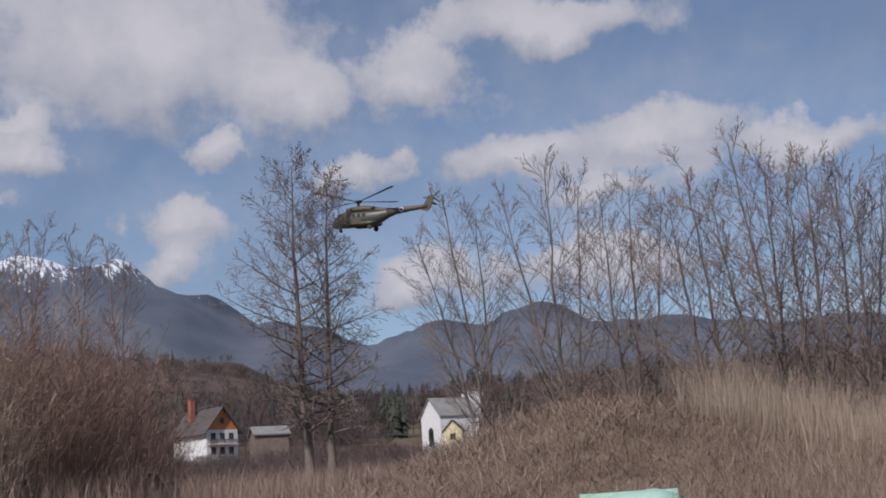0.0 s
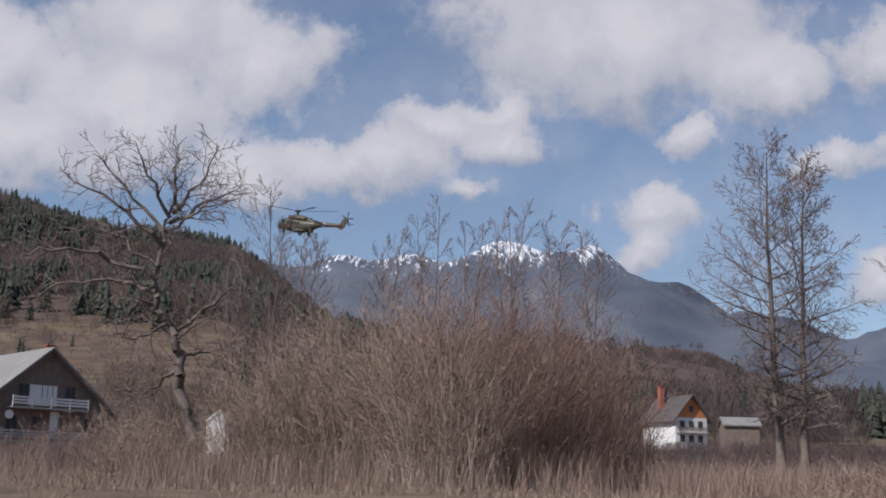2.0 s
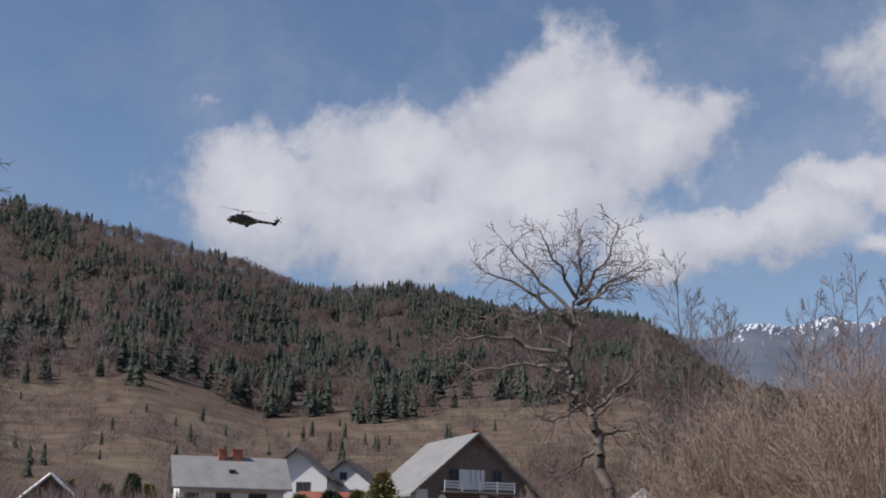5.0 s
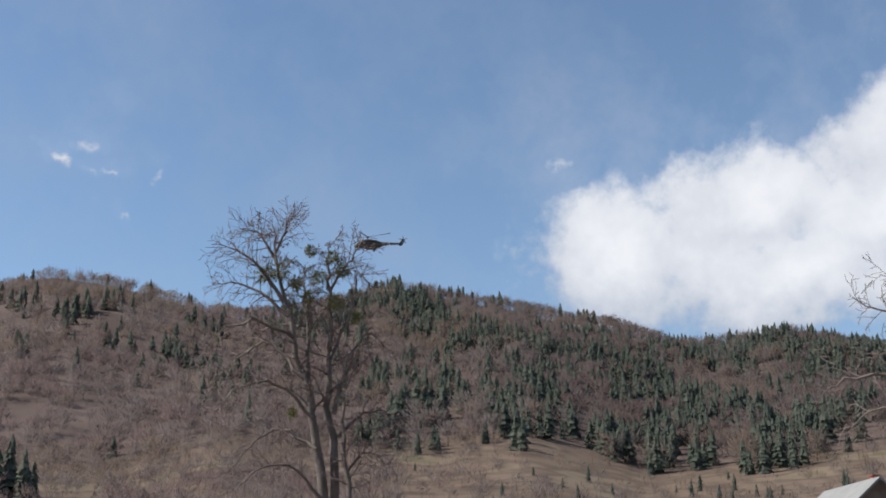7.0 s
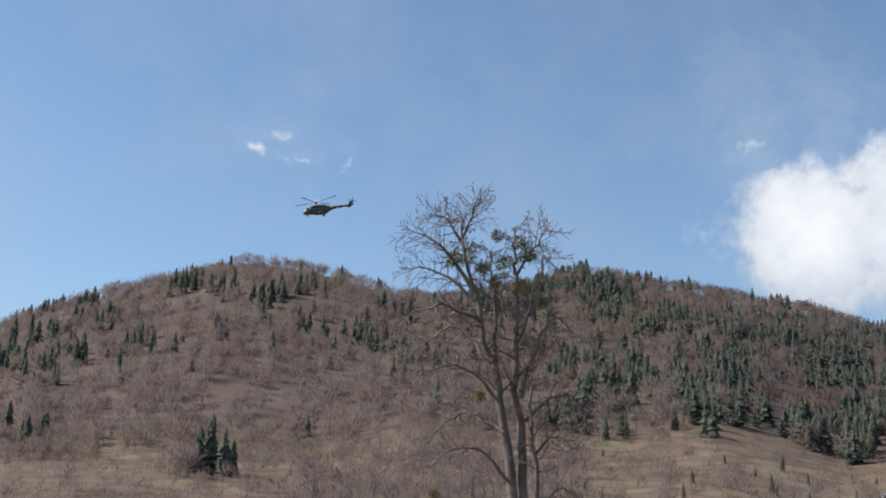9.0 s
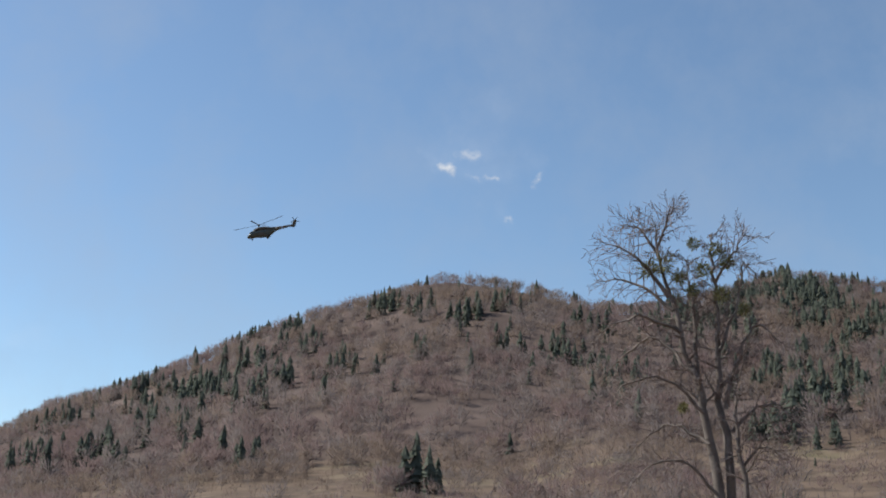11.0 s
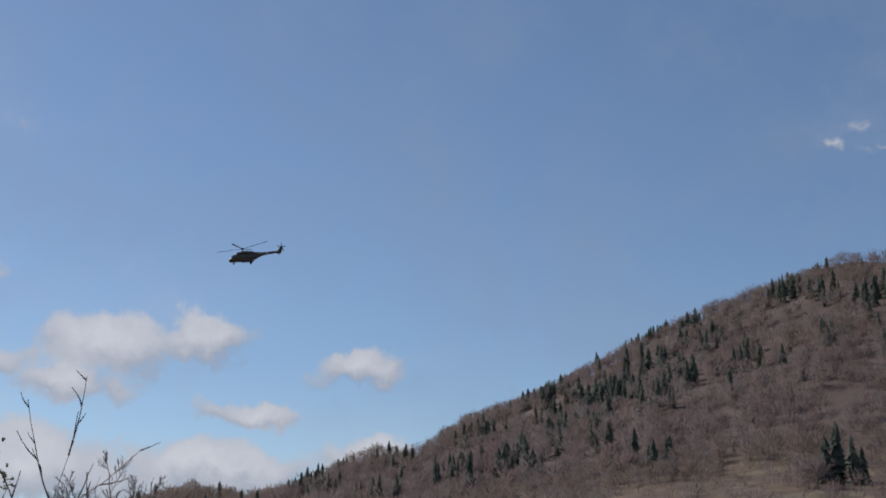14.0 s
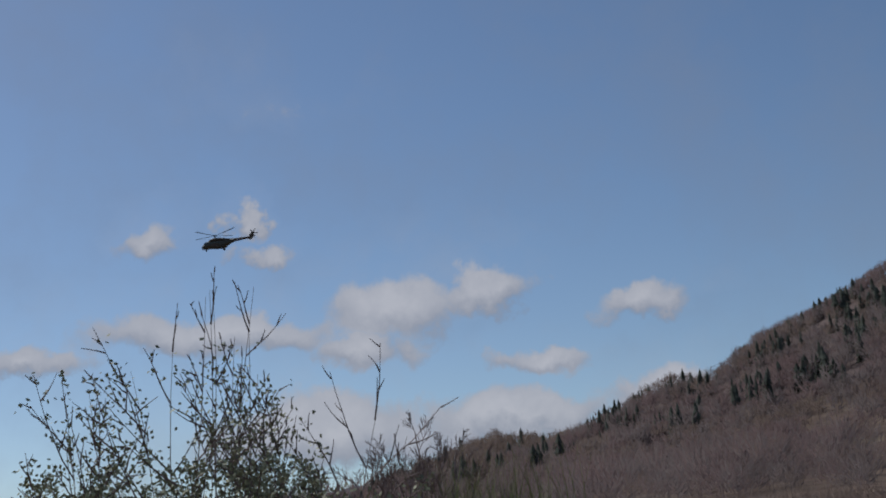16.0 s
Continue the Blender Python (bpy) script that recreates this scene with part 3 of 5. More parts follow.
def old_tree():
    """The crooked half-dead fruit tree with an umbrella of twigs on top."""
    trunks = [(0.34, ((32.9, 1.3, 0), (33.5, 5.0, 0.1), (34.0, 6.8, 0), (34.8, 8.7, 0.2), (34.6, 11.4, 0), (34.2, 13.0, 0)))]
    limbs = [(0.15, ((34.7, 10.8, 0), (36.8, 12.4, -0.5), (39.2, 13.6, -0.8))), (0.12, ((34.6, 11.3, 0), (36.6, 13.4, 0.8), (38.1, 14.9, 1.2))),
             (0.12, ((34.4, 12.0, 0), (35.4, 13.7, -0.8), (36.1, 15.0, -1.2))), (0.12, ((34.2, 12.6, 0), (34.3, 14.0, 0.5), (34.2, 15.4, 0.8))),
             (0.12, ((34.3, 12.2, 0), (33.2, 13.6, -0.7), (32.4, 15.1, -1.2))), (0.13, ((34.4, 11.8, 0), (32.8, 13.0, 0.9), (31.0, 14.1, 1.5))),
             (0.10, ((34.6, 11.4, 0), (33.0, 12.2, -1.2), (31.4, 12.7, -1.8))), (0.15, ((34.8, 9.2, 0), (37.4, 10.1, -0.6), (39.9, 10.1, -1.0), (41.0, 9.2, -1.2))),
             (0.13, ((34.8, 8.7, 0), (37.0, 9.2, 0.8), (39.2, 8.9, 1.3), (40.6, 8.0, 1.4))), (0.10, ((34.7, 9.8, 0), (37.0, 11.4, 1.4), (39.0, 11.6, 2.0))),
             (0.14, ((34.0, 6.8, 0), (32.7, 7.9, -0.3), (31.3, 9.1, -0.6))), (0.10, ((34.2, 7.3, 0), (35.4, 6.6, -0.5), (36.5, 6.6, -0.9))),
             (0.10, ((33.6, 5.4, 0), (34.8, 4.3, 0.4), (36.3, 4.3, 0.8))), (0.09, ((33.7, 5.8, 0), (32.4, 6.2, 0.8), (31.4, 6.0, 1.4)))]
    sculpted_tree("old_fruit_tree", 33.4, 62, trunks, limbs, 24, GNARLED, "crooked old bare tree with gnarled spreading branches", 0.014, 0.10, 16)


def mistletoe_tree():
    """The tall tree: two long stems close together, arching limbs and clumps of mistletoe."""
    trunks = [(0.37, ((62.9, 0.4, 0), (63.5, 6.5, 0.2), (64.2, 10.0, 0.2), (65.0, 13.2, 0), (65.8, 16.2, 0), (66.1, 18.0, 0))),
              (0.34, ((62.6, 0.4, 0.5), (63.0, 6.5, 0.5), (63.3, 10.5, 0.6), (63.2, 13.2, 0.5), (63.4, 15.8, 0.4), (63.3, 17.3, 0.3))),
              (0.24, ((62.3, 0.4, -0.4), (62.3, 5.5, -0.5), (62.6, 9.0, -0.4), (62.0, 12.2, -0.6))),
              (0.22, ((64.0, 9.6, 0.2), (64.3, 12.2, 1.0), (64.4, 14.6, 1.4), (64.6, 16.4, 1.6)))]
    limbs = [(0.15, ((65.4, 14.4, 0), (66.9, 16.2, -0.6), (68.4, 16.8, -1.0))), (0.14, ((65.2, 13.8, 0), (67.0, 15.2, 0.7), (68.9, 15.5, 1.2))),
             (0.14, ((64.9, 12.8, 0), (66.4, 13.4, -0.8), (67.9, 13.0, -1.6), (68.8, 11.9, -1.9))), (0.13, ((64.4, 11.0, 0), (66.0, 12.6, 1.0), (67.6, 12.2, 2.0), (68.8, 11.0, 2.3))),
             (0.12, ((64.0, 9.2, 0), (65.6, 10.6, -1.0), (67.4, 10.2, -1.8), (68.4, 8.8, -2.2))), (0.12, ((63.8, 7.8, 0), (65.4, 8.8, 0.8), (66.8, 8.2, 1.4), (67.9, 6.8, 1.7))),
             (0.11, ((63.5, 5.6, 0), (65.0, 7.0, -0.9), (66.6, 6.6, -1.5), (67.7, 5.0, -1.8))), (0.10, ((63.2, 4.0, 0), (64.8, 4.8, 0.7), (66.4, 4.4, 1.2))),
             (0.09, ((63.0, 2.6, 0), (64.6, 3.2, -0.8), (66.2, 2.5, -1.3))), (0.17, ((63.0, 9.4, 0.4), (62.3, 11.8, 0), (61.4, 13.0, -0.4), (60.2, 11.7, -0.8))),
             (0.12, ((63.2, 12.0, 0.4), (62.2, 14.4, 0.8), (61.9, 16.0, 1.0), (61.1, 15.2, 1.2))), (0.11, ((63.3, 15.0, 0.4), (62.4, 16.2, -0.2), (61.8, 17.0, -0.5))),
             (0.11, ((62.8, 8.4, 0.4), (61.6, 9.6, 0.9), (60.3, 9.4, 1.3), (59.5, 8.4, 1.5))), (0.11, ((62.5, 6.6, 0), (61.6, 7.6, -0.6), (60.4, 7.0, -1.1))),
             (0.10, ((62.4, 4.6, 0), (61.2, 5.4, 0.7), (60.0, 4.9, 1.2))), (0.09, ((62.4, 3.0, 0), (61.3, 3.4, -0.7), (60.4, 2.4, -1.1))),
             (0.12, ((65.8, 16.2, 0), (66.6, 17.6, 0.5), (67.6, 17.9, 0.8))), (0.10, ((65.9, 16.6, 0), (65.4, 17.8, -0.4), (64.9, 18.1, -0.6)))]
    base, foot = sculpted_tree("mistletoe_tree", 62.7, 72, trunks, limbs, 5, ARCHING, "tall bare tree of three stems carrying clumps of mistletoe", 0.013, 0.07, 24)
    rng = random.Random(9)
    for az, el, s in ((65.6, 15.8, 0.95), (66.3, 15.6, 0.8), (64.9, 15.2, 0.6), (64.2, 16.7, 0.5), (63.2, 16.4, 0.6), (62.7, 15.8, 0.6), (63.8, 15.5, 0.65), (63.0, 14.4, 0.7), (64.3, 14.6, 0.5),
                      (62.0, 13.7, 0.5), (64.9, 9.4, 0.4), (66.9, 5.0, 0.45)):
        clump(rng, base, Vector((72 * math.tan(radians(62.7 - az)), -0.3, 1.6 + 72 * math.tan(radians(el)) - foot.z)), s, M_MISTLETOE)


near_trees()


def big_shrub(az, dist, wide, high, seed, stems, mat, label, name="willow_shrub", stem_mat=None):
    rng = random.Random(seed)
    out = [[] for _ in SHRUB]
    for s in range(stems):
        a, q = rng.random() * 6.283, math.sqrt(rng.random())
        foot = Vector((math.cos(a) * wide * 1.0 * q, math.sin(a) * wide * 0.7 * q, -0.2))
        way = Vector((math.cos(a) * 0.26 * q + rng.gauss(0, 0.1), math.sin(a) * 0.25 * q + rng.gauss(0, 0.1), 1)).normalized()
        grow(rng, out, foot, way, high * (1 - 0.4 * q * q) * rng.uniform(0.65, 1.1), 0.022, 0, SHRUB)
    base = thing(name, planted(az, dist, az), label, "shrub")
    tagged(part("stem", tubes(out[0], 4), stem_mat or M_SHOOT, base), kind="stuff")
    fine = np.array(out[1] + out[2])
    fine[:, 6:] = np.maximum(fine[:, 6:] * 0.7, 0.007)
    tagged(part("crown", tubes(fine, 3), mat, base), kind="stuff")
    return base


def shrubs():
    red = "dense reddish-brown leafless willow shrub in the meadow"
    pale = "dense pale brown leafless shrub in the meadow"
    big_shrub(16.8, 52, 3.2, 7.6, 41, 130, M_SHOOT_RED, red, stem_mat=M_SHOOT_RED)
    big_shrub(19.6, 50, 3.2, 9.0, 49, 130, M_SHOOT_RED, red, stem_mat=M_SHOOT)
    big_shrub(21.6, 46, 1.8, 7.2, 46, 60, M_SHOOT, "pale stemmed leafless shrub in front of a willow", stem_mat=M_PALE)
    big_shrub(23.6, 53, 3.2, 8.2, 42, 115, M_SHOOT, pale, stem_mat=M_PALE)
    big_shrub(26.6, 55, 3.0, 7.6, 48, 110, M_SHOOT, pale, stem_mat=M_PALE)
    big_shrub(29.0, 57, 2.4, 6.6, 43, 90, M_SHOOT, "tangled yellow-brown leafless shrub below an old tree")
    big_shrub(34.4, 60, 3.0, 3.6, 47, 80, M_SHOOT, "low tangled brown leafless shrub below an old tree")
    big_shrub(14.6, 56, 2.2, 4.6, 44, 80, M_SHOOT_RED, red)
    for k, (az, d, w, h) in enumerate([(-3.8, 88, 4, 7.4), (-6.4, 86, 4, 9.0), (-9.0, 85, 4.5, 9.4), (-11.8, 84, 4, 8.0), (-14.8, 82, 4.5, 7.6), (-18.5, 80, 5, 8.0), (-1.2, 100, 3.5, 5)]):
        big_shrub(az, d, w, h, 70 + k, 46, M_BRUSH, "brown leafless thicket behind a row of bare trees", name="thicket")
    for k, (az, d, w, h) in enumerate([(36.6, 98, 4, 5.0), (38.8, 92, 3, 3.6), (41.5, 96, 3, 3.0), (56.0, 110, 5, 5.5), (59, 104, 4, 3.5), (65.0, 96, 3.5, 3.2), (71.8, 100, 4, 4.5), (77, 120, 5, 4), (51, 118, 4, 2.2)]):
        big_shrub(az, d, w, h, 90 + k, 24, M_BRUSH, "grey-brown leafless hedge shrub near the village houses", name="hedge_shrub")


shrubs()


def blades(rng, points, low, high, width, bend):
    """Bent thin blades standing at rows of x, y, z, as vertices and faces."""
    n = len(points)
    h = rng.uniform(low, high, n)
    a = rng.uniform(0, 2 * math.pi, n)
    side = np.stack([np.cos(a), np.sin(a), 0 * a], 1) * (width * rng.uniform(0.6, 1.3, n))[:, None]
    b = rng.uniform(0, 2 * math.pi, n)
    lean = np.stack([np.cos(b), np.sin(b), 0 * b], 1) * (bend * h * rng.uniform(0.1, 1, n))[:, None]
    up = np.array([0, 0, 1.0])
    mid = points + lean * 0.35 + up * (h * 0.55)[:, None]
    top = points + lean + up * h[:, None]
    verts = np.stack([points - side, points + side, mid - side * 0.8, mid + side * 0.8, top], 1).reshape(-1, 3)
    k = (np.arange(n) * 5)[:, None]
    tri = np.concatenate([k + [[0, 1, 3]], k + [[0, 3, 2]], k + [[2, 3, 4]]], 0)
    return verts, tri


def scatter(rng, n, az0, az1, r0, r1, clumps=0, spread=0.4):
    """Points on the ground in a stretch of the plan, in tufts if asked."""
    m = clumps or n
    az, r = np.radians(rng.uniform(az0, az1, m)), np.sqrt(rng.uniform(r0 * r0, r1 * r1, m))
    x, y = -np.sin(az) * r, np.cos(az) * r
    if clumps:
        pick = rng.integers(0, m, n)
        x, y = x[pick] + rng.normal(0, spread, n), y[pick] + rng.normal(0, spread, n)
    return np.stack([x, y, ground_height(x, y) - 0.03], 1)


def undergrowth():
    rng = np.random.default_rng(8)
    both = [blades(rng, scatter(rng, 30000, -24, 40, 22, 62, 2600, 0.35), 0.1, 0.4, 0.007, 1.1), blades(rng, scatter(rng, 14000, -13, 5, 20, 36, 1400, 0.4), 0.06, 0.3, 0.006, 2.2)]
    both.append(blades(rng, scatter(rng, 9000, -26, -10, 17, 27, 700, 0.35), 0.1, 0.55, 0.005, 0.9))
    for v, f in both:
        tagged(part("dry_grass", (v, f), M_DRY), "dry straw-coloured winter grass in tufts on the meadow", "grass", kind="stuff")
    v, f = blades(rng, scatter(rng, 20000, -14, 5, 20, 37, 2200, 0.5), 0.08, 0.4, 0.007, 2.4)
    tagged(part("tangled_weeds", (v, f), M_BRUSH), "flattened brown weeds and twigs tangled on the mound", "weeds", kind="stuff")
    v, f = blades(rng, scatter(rng, 420, -11, 5, 22, 34, 90, 0.5), 0.2, 0.8, 0.006, 1.3)
    tagged(part("dead_stalks", (v, f), M_PALE), "pale dead stalks on the grassy mound", "weeds", kind="stuff")
    v, f = blades(rng, scatter(rng, 17000, -25, -11.5, 25, 37, 700, 0.5), 0.6, 1.8, 0.0045, 0.45)
    tagged(part("reeds", (v, f), M_REED), "pale dry reeds standing beside the mound", "reeds", kind="stuff")
    v, f = blades(rng, scatter(rng, 34000, -12, 34, 40, 86, 1500, 0.8), 0.4, 1.9, 0.009, 0.6)
    tagged(part("tall_weeds", (v, f), M_BRUSH), "tall brown dead weeds and stalks in the meadow", "weeds", kind="stuff")
    v, f = blades(rng, scatter(rng, 36000, 30, 100, 56, 140, 2200, 0.9), 0.4, 2.2, 0.009, 0.9)
    tagged(part("undergrowth", (v, f), M_BRUSH), "leafless woody brown undergrowth round the village", "undergrowth", kind="stuff")
    v, f = blades(rng, scatter(rng, 18000, -20, 34, 84, 250, 1200, 1.6), 0.4, 1.7, 0.014, 0.9)
    tagged(part("undergrowth", (v, f), M_BRUSH), "leafless woody brown undergrowth towards the village church", "undergrowth", kind="stuff")
    v, f = blades(rng, scatter(rng, 420, 103.5, 107.5, 27, 31, 7, 0.5), 1.2, 2.9, 0.009, 0.35)
    tagged(part("broom_bush", (v, f), M_GREENISH), "upright yellow-green broom twigs", "bush", kind="stuff")


undergrowth()


def leafing_bush():
    """The bush close to the camera: upright shoots with the first small leaves."""
    rng = random.Random(14)
    base = thing("leafing_bush", planted(119.5, 7.2, 119.5), "tall bush with bare shoots and first small green leaves", "bush")
    spec = [(8, 0.05, 0.03, 9, 32, 0.26, 0.25), (5, 0.07, 0.08, 4, 35, 0.4, 0.2), (3, 0.1, 0.05, 0, 0, 0, 0)]
    out = [[] for _ in spec]
    for k in range(46):
        x = rng.uniform(-1.5, 1.0)
        tall = max(1.5, 2.95 - 0.55 * abs(x - 0.22) - rng.uniform(0, 0.8) ** 0.8)
        grow(rng, out, Vector((x * 0.6, rng.uniform(-0.4, 0.4), -0.05)), Vector((x * 0.18, rng.gauss(0, 0.06), 1)).normalized(), tall, 0.007, 0, spec)
    tall_spec = [(9, 0.03, 0.015, 7, 30, 0.13, 0.4), (4, 0.06, 0.1, 2, 30, 0.4, 0.3), (2, 0.1, 0.05, 0, 0, 0, 0)]
    for x, top in ((-0.95, 2.3), (-0.62, 2.6), (-0.45, 2.6), (-0.2, 2.85), (-0.05, 3.15), (0.08, 3.1), (0.2, 3.2), (0.27, 3.05), (0.4, 2.9), (0.52, 2.9), (0.7, 2.75), (1.1, 2.35)):
        grow(rng, out, Vector((x * 0.55, rng.uniform(-0.2, 0.2), 0)), Vector((x * 0.16, 0, 1)).normalized(), top, 0.0075, 0, tall_spec)
    # one long bowed shoot to the side
    grow(rng, out, Vector((0.5, 0, 0)), Vector((0.30, 0, 1)).normalized(), 2.5, 0.009, 0, spec)
    tagged(part("shoot", tubes(out[0], 5), M_TWIG, base), kind="stuff")
    fine = np.array(out[1] + out[2])
    fine[:, 6:] = np.maximum(fine[:, 6:], 0.0022)
    tagged(part("twig", tubes(fine, 3), M_TWIG, base), kind="stuff")
    verts, faces = [], []
    for lv in out:
        for s in lv:
            p, q = Vector(s[:3]), Vector(s[3:6])
            if q.z > 2.85 or q.x > 0.75 and q.z > 2.0 or rng.random() < 0.55 * (q.z - 1.6):
                continue
            for _ in range(7 if q.z < 2.2 else 3):
                c = p.lerp(q, rng.random()) + Vector((rng.gauss(0, 0.02), rng.gauss(0, 0.02), rng.gauss(0, 0.02)))
                d = Vector((rng.gauss(0, 1), rng.gauss(0, 1), rng.gauss(0.4, 1))).normalized()
                w = d.orthogonal() * rng.uniform(0.007, 0.012)
                ln = rng.uniform(0.016, 0.036)
                b = len(verts)
                verts.extend([c, c + d * ln * 0.5 + w, c + d * ln, c + d * ln * 0.5 - w])
                faces.append((b, b + 1, b + 2, b + 3))
    tagged(part("leaf", (verts, faces), M_BUD, base, "small grey-green young leaves"), kind="stuff")


leafing_bush()


# ---- woods on the hill ----
def spruce_form(seed, tiers=11, around=7):
    """A spruce of height 1 and reach 1: tiers of drooping ragged boughs round a dense core. Returns triangles and their outward normals."""
    rng = np.random.default_rng(seed)
    tri, nor = [], []
    for t in range(tiers):
        u = t / tiers
        z, r = 0.06 + 0.92 * u, ((1 - u) ** 0.65 * 0.95 + 0.03) * rng.uniform(0.8, 1.15)
        a0 = rng.uniform(0, 6.28)
        for k in range(around):
            a, half = a0 + (k + rng.uniform(-0.25, 0.25)) * 6.283 / around, rng.uniform(0.38, 0.6)
            q = r * rng.uniform(0.5, 1.2)
            low = z - 0.03 - 0.03 * rng.random()
            tri.append([(0, 0, min(1.0, z + 1.7 / tiers)), (math.cos(a - half) * q * 0.85, math.sin(a - half) * q * 0.85, low), (math.cos(a + half) * q, math.sin(a + half) * q, low - 0.02)])
            n = np.array([math.cos(a), math.sin(a), 0.75])
            nor.append([n / np.linalg.norm(n)] * 3)
    return np.array(tri), np.array(nor)


def crown_form(seed, count, base=0.16, slim=1.0):
    """A leafless crown of height 1 and reach 1: fine upswept twigs in a lumpy oval, and a stem. Returns triangles and soft normals."""
    rng = np.random.default_rng(seed)
    mid, up = (base + 1) / 2, (1 - base) / 2
    tri, nor = [], []
    lobes = rng.normal(0, 1, (5, 3))
    lobes /= np.linalg.norm(lobes, axis=1, keepdims=True)
    for k in range(count):
        d = rng.normal(0, 1, 3)
        d /= np.linalg.norm(d)
        lump = 0.72 + 0.30 * max(0.0, float((lobes @ d).max())) ** 3
        f = rng.uniform(0.15, 1.0) ** 0.6 * lump
        p = d * f * np.array([1, 1, up]) + [0, 0, mid - 0.07]
        way = d * [0.35, 0.35, 0.10] + [0, 0, 0.16] + rng.normal(0, 0.03, 3)
        turn = rng.uniform(0, 6.283)
        side = np.array([math.cos(turn), math.sin(turn), rng.normal(0, 0.08)]) * rng.uniform(0.025, 0.05) * slim
        one = [p - side, p + side, p + way * rng.uniform(0.55, 1.1)]
        n = 0.55 * d + [0, 0, 0.75]
        if np.dot(np.cross(one[1] - one[0], one[2] - one[0]), n) < 0:
            one[0], one[1] = one[1], one[0]
        tri.append(one)
        nor.append([n / np.linalg.norm(n)] * 3)
    for a in (0.3, 1.9):
        k = 0.03 * slim
        tri.append([np.array((-k * math.cos(a), -k * math.sin(a), -0.03)), np.array((k * math.cos(a), k * math.sin(a), -0.03)), np.array((0, 0, 0.85))])
        nor.append([np.array((math.sin(a), -math.cos(a), 0.3))] * 3)
    return np.array(tri), np.array(nor)


def plant_woods(name, forms, places, mat, label):
    """Sets forms of trees at rows of x, y, z, height, reach, turn into one mesh, with rounded shading."""
    rng = np.random.default_rng(len(places))
    places, verts, normals = np.array(places), [], []
    which = rng.integers(0, len(forms), len(places))
    for k, (tri, nor) in enumerate(forms):
        p = places[which == k]
        if not len(p):
            continue
        c, s = np.cos(p[:, 5])[:, None], np.sin(p[:, 5])[:, None]
        flat, fn = tri.reshape(-1, 3), nor.reshape(-1, 3)
        x, y = flat[None, :, 0] * p[:, 4:5], flat[None, :, 1] * p[:, 4:5]
        verts.append(np.stack([x * c - y * s + p[:, 0:1], x * s + y * c + p[:, 1:2], flat[None, :, 2] * p[:, 3:4] + p[:, 2:3]], -1).reshape(-1, 3))
        normals.append(np.stack([fn[None, :, 0] * c - fn[None, :, 1] * s, fn[None, :, 0] * s + fn[None, :, 1] * c, np.broadcast_to(fn[None, :, 2], (len(p), len(fn)))], -1).reshape(-1, 3))
    verts, normals = np.concatenate(verts).astype(np.float32), np.concatenate(normals).astype(np.float32)
    n = len(verts)
    me = bpy.data.meshes.new(name)
    me.vertices.add(n)
    me.vertices.foreach_set("co", verts.ravel())
    me.loops.add(n)
    me.loops.foreach_set("vertex_index", np.arange(n, dtype=np.int32))
    me.polygons.add(n // 3)
    me.polygons.foreach_set("loop_start", np.arange(0, n, 3, dtype=np.int32))
    me.update(calc_edges=True)
    rounded(me, normals)
    me.materials.append(mat)
    return tagged(new(name, me), label, "woods", kind="stuff")


def rounded(me, normals):
    """Smooth shading by given normals, one for each vertex."""
    me.polygons.foreach_set("use_smooth", np.ones(len(me.polygons), dtype=bool))
    me.attributes.new("custom_normal", "FLOAT_VECTOR", "POINT").data.foreach_set("vector", np.asarray(normals, dtype=np.float32).ravel())


def single_spruce(seed, h, w):
    """A spruce of its own: stem and a crown of ragged tiers."""
    base = thing("spruce_tree", Matrix.Identity(4), "dark green spruce on the crest of the wooded hill", "tree", "spruces along the ridge")
    part("trunk", tubes([(0, 0, -1.5, 0, 0, h * 0.9, 0.3, 0.05)], 6), M_BARK, base)
    tri, nor = spruce_form(seed, 14, 8)
    v = tri.reshape(-1, 3) * [w, w, h] + [0, 0, 0.5]
    crown = part("crown", (v, np.arange(len(v)).reshape(-1, 3)), M_SPRUCE, base)
    rounded(crown.data, nor.reshape(-1, 3))
    return base


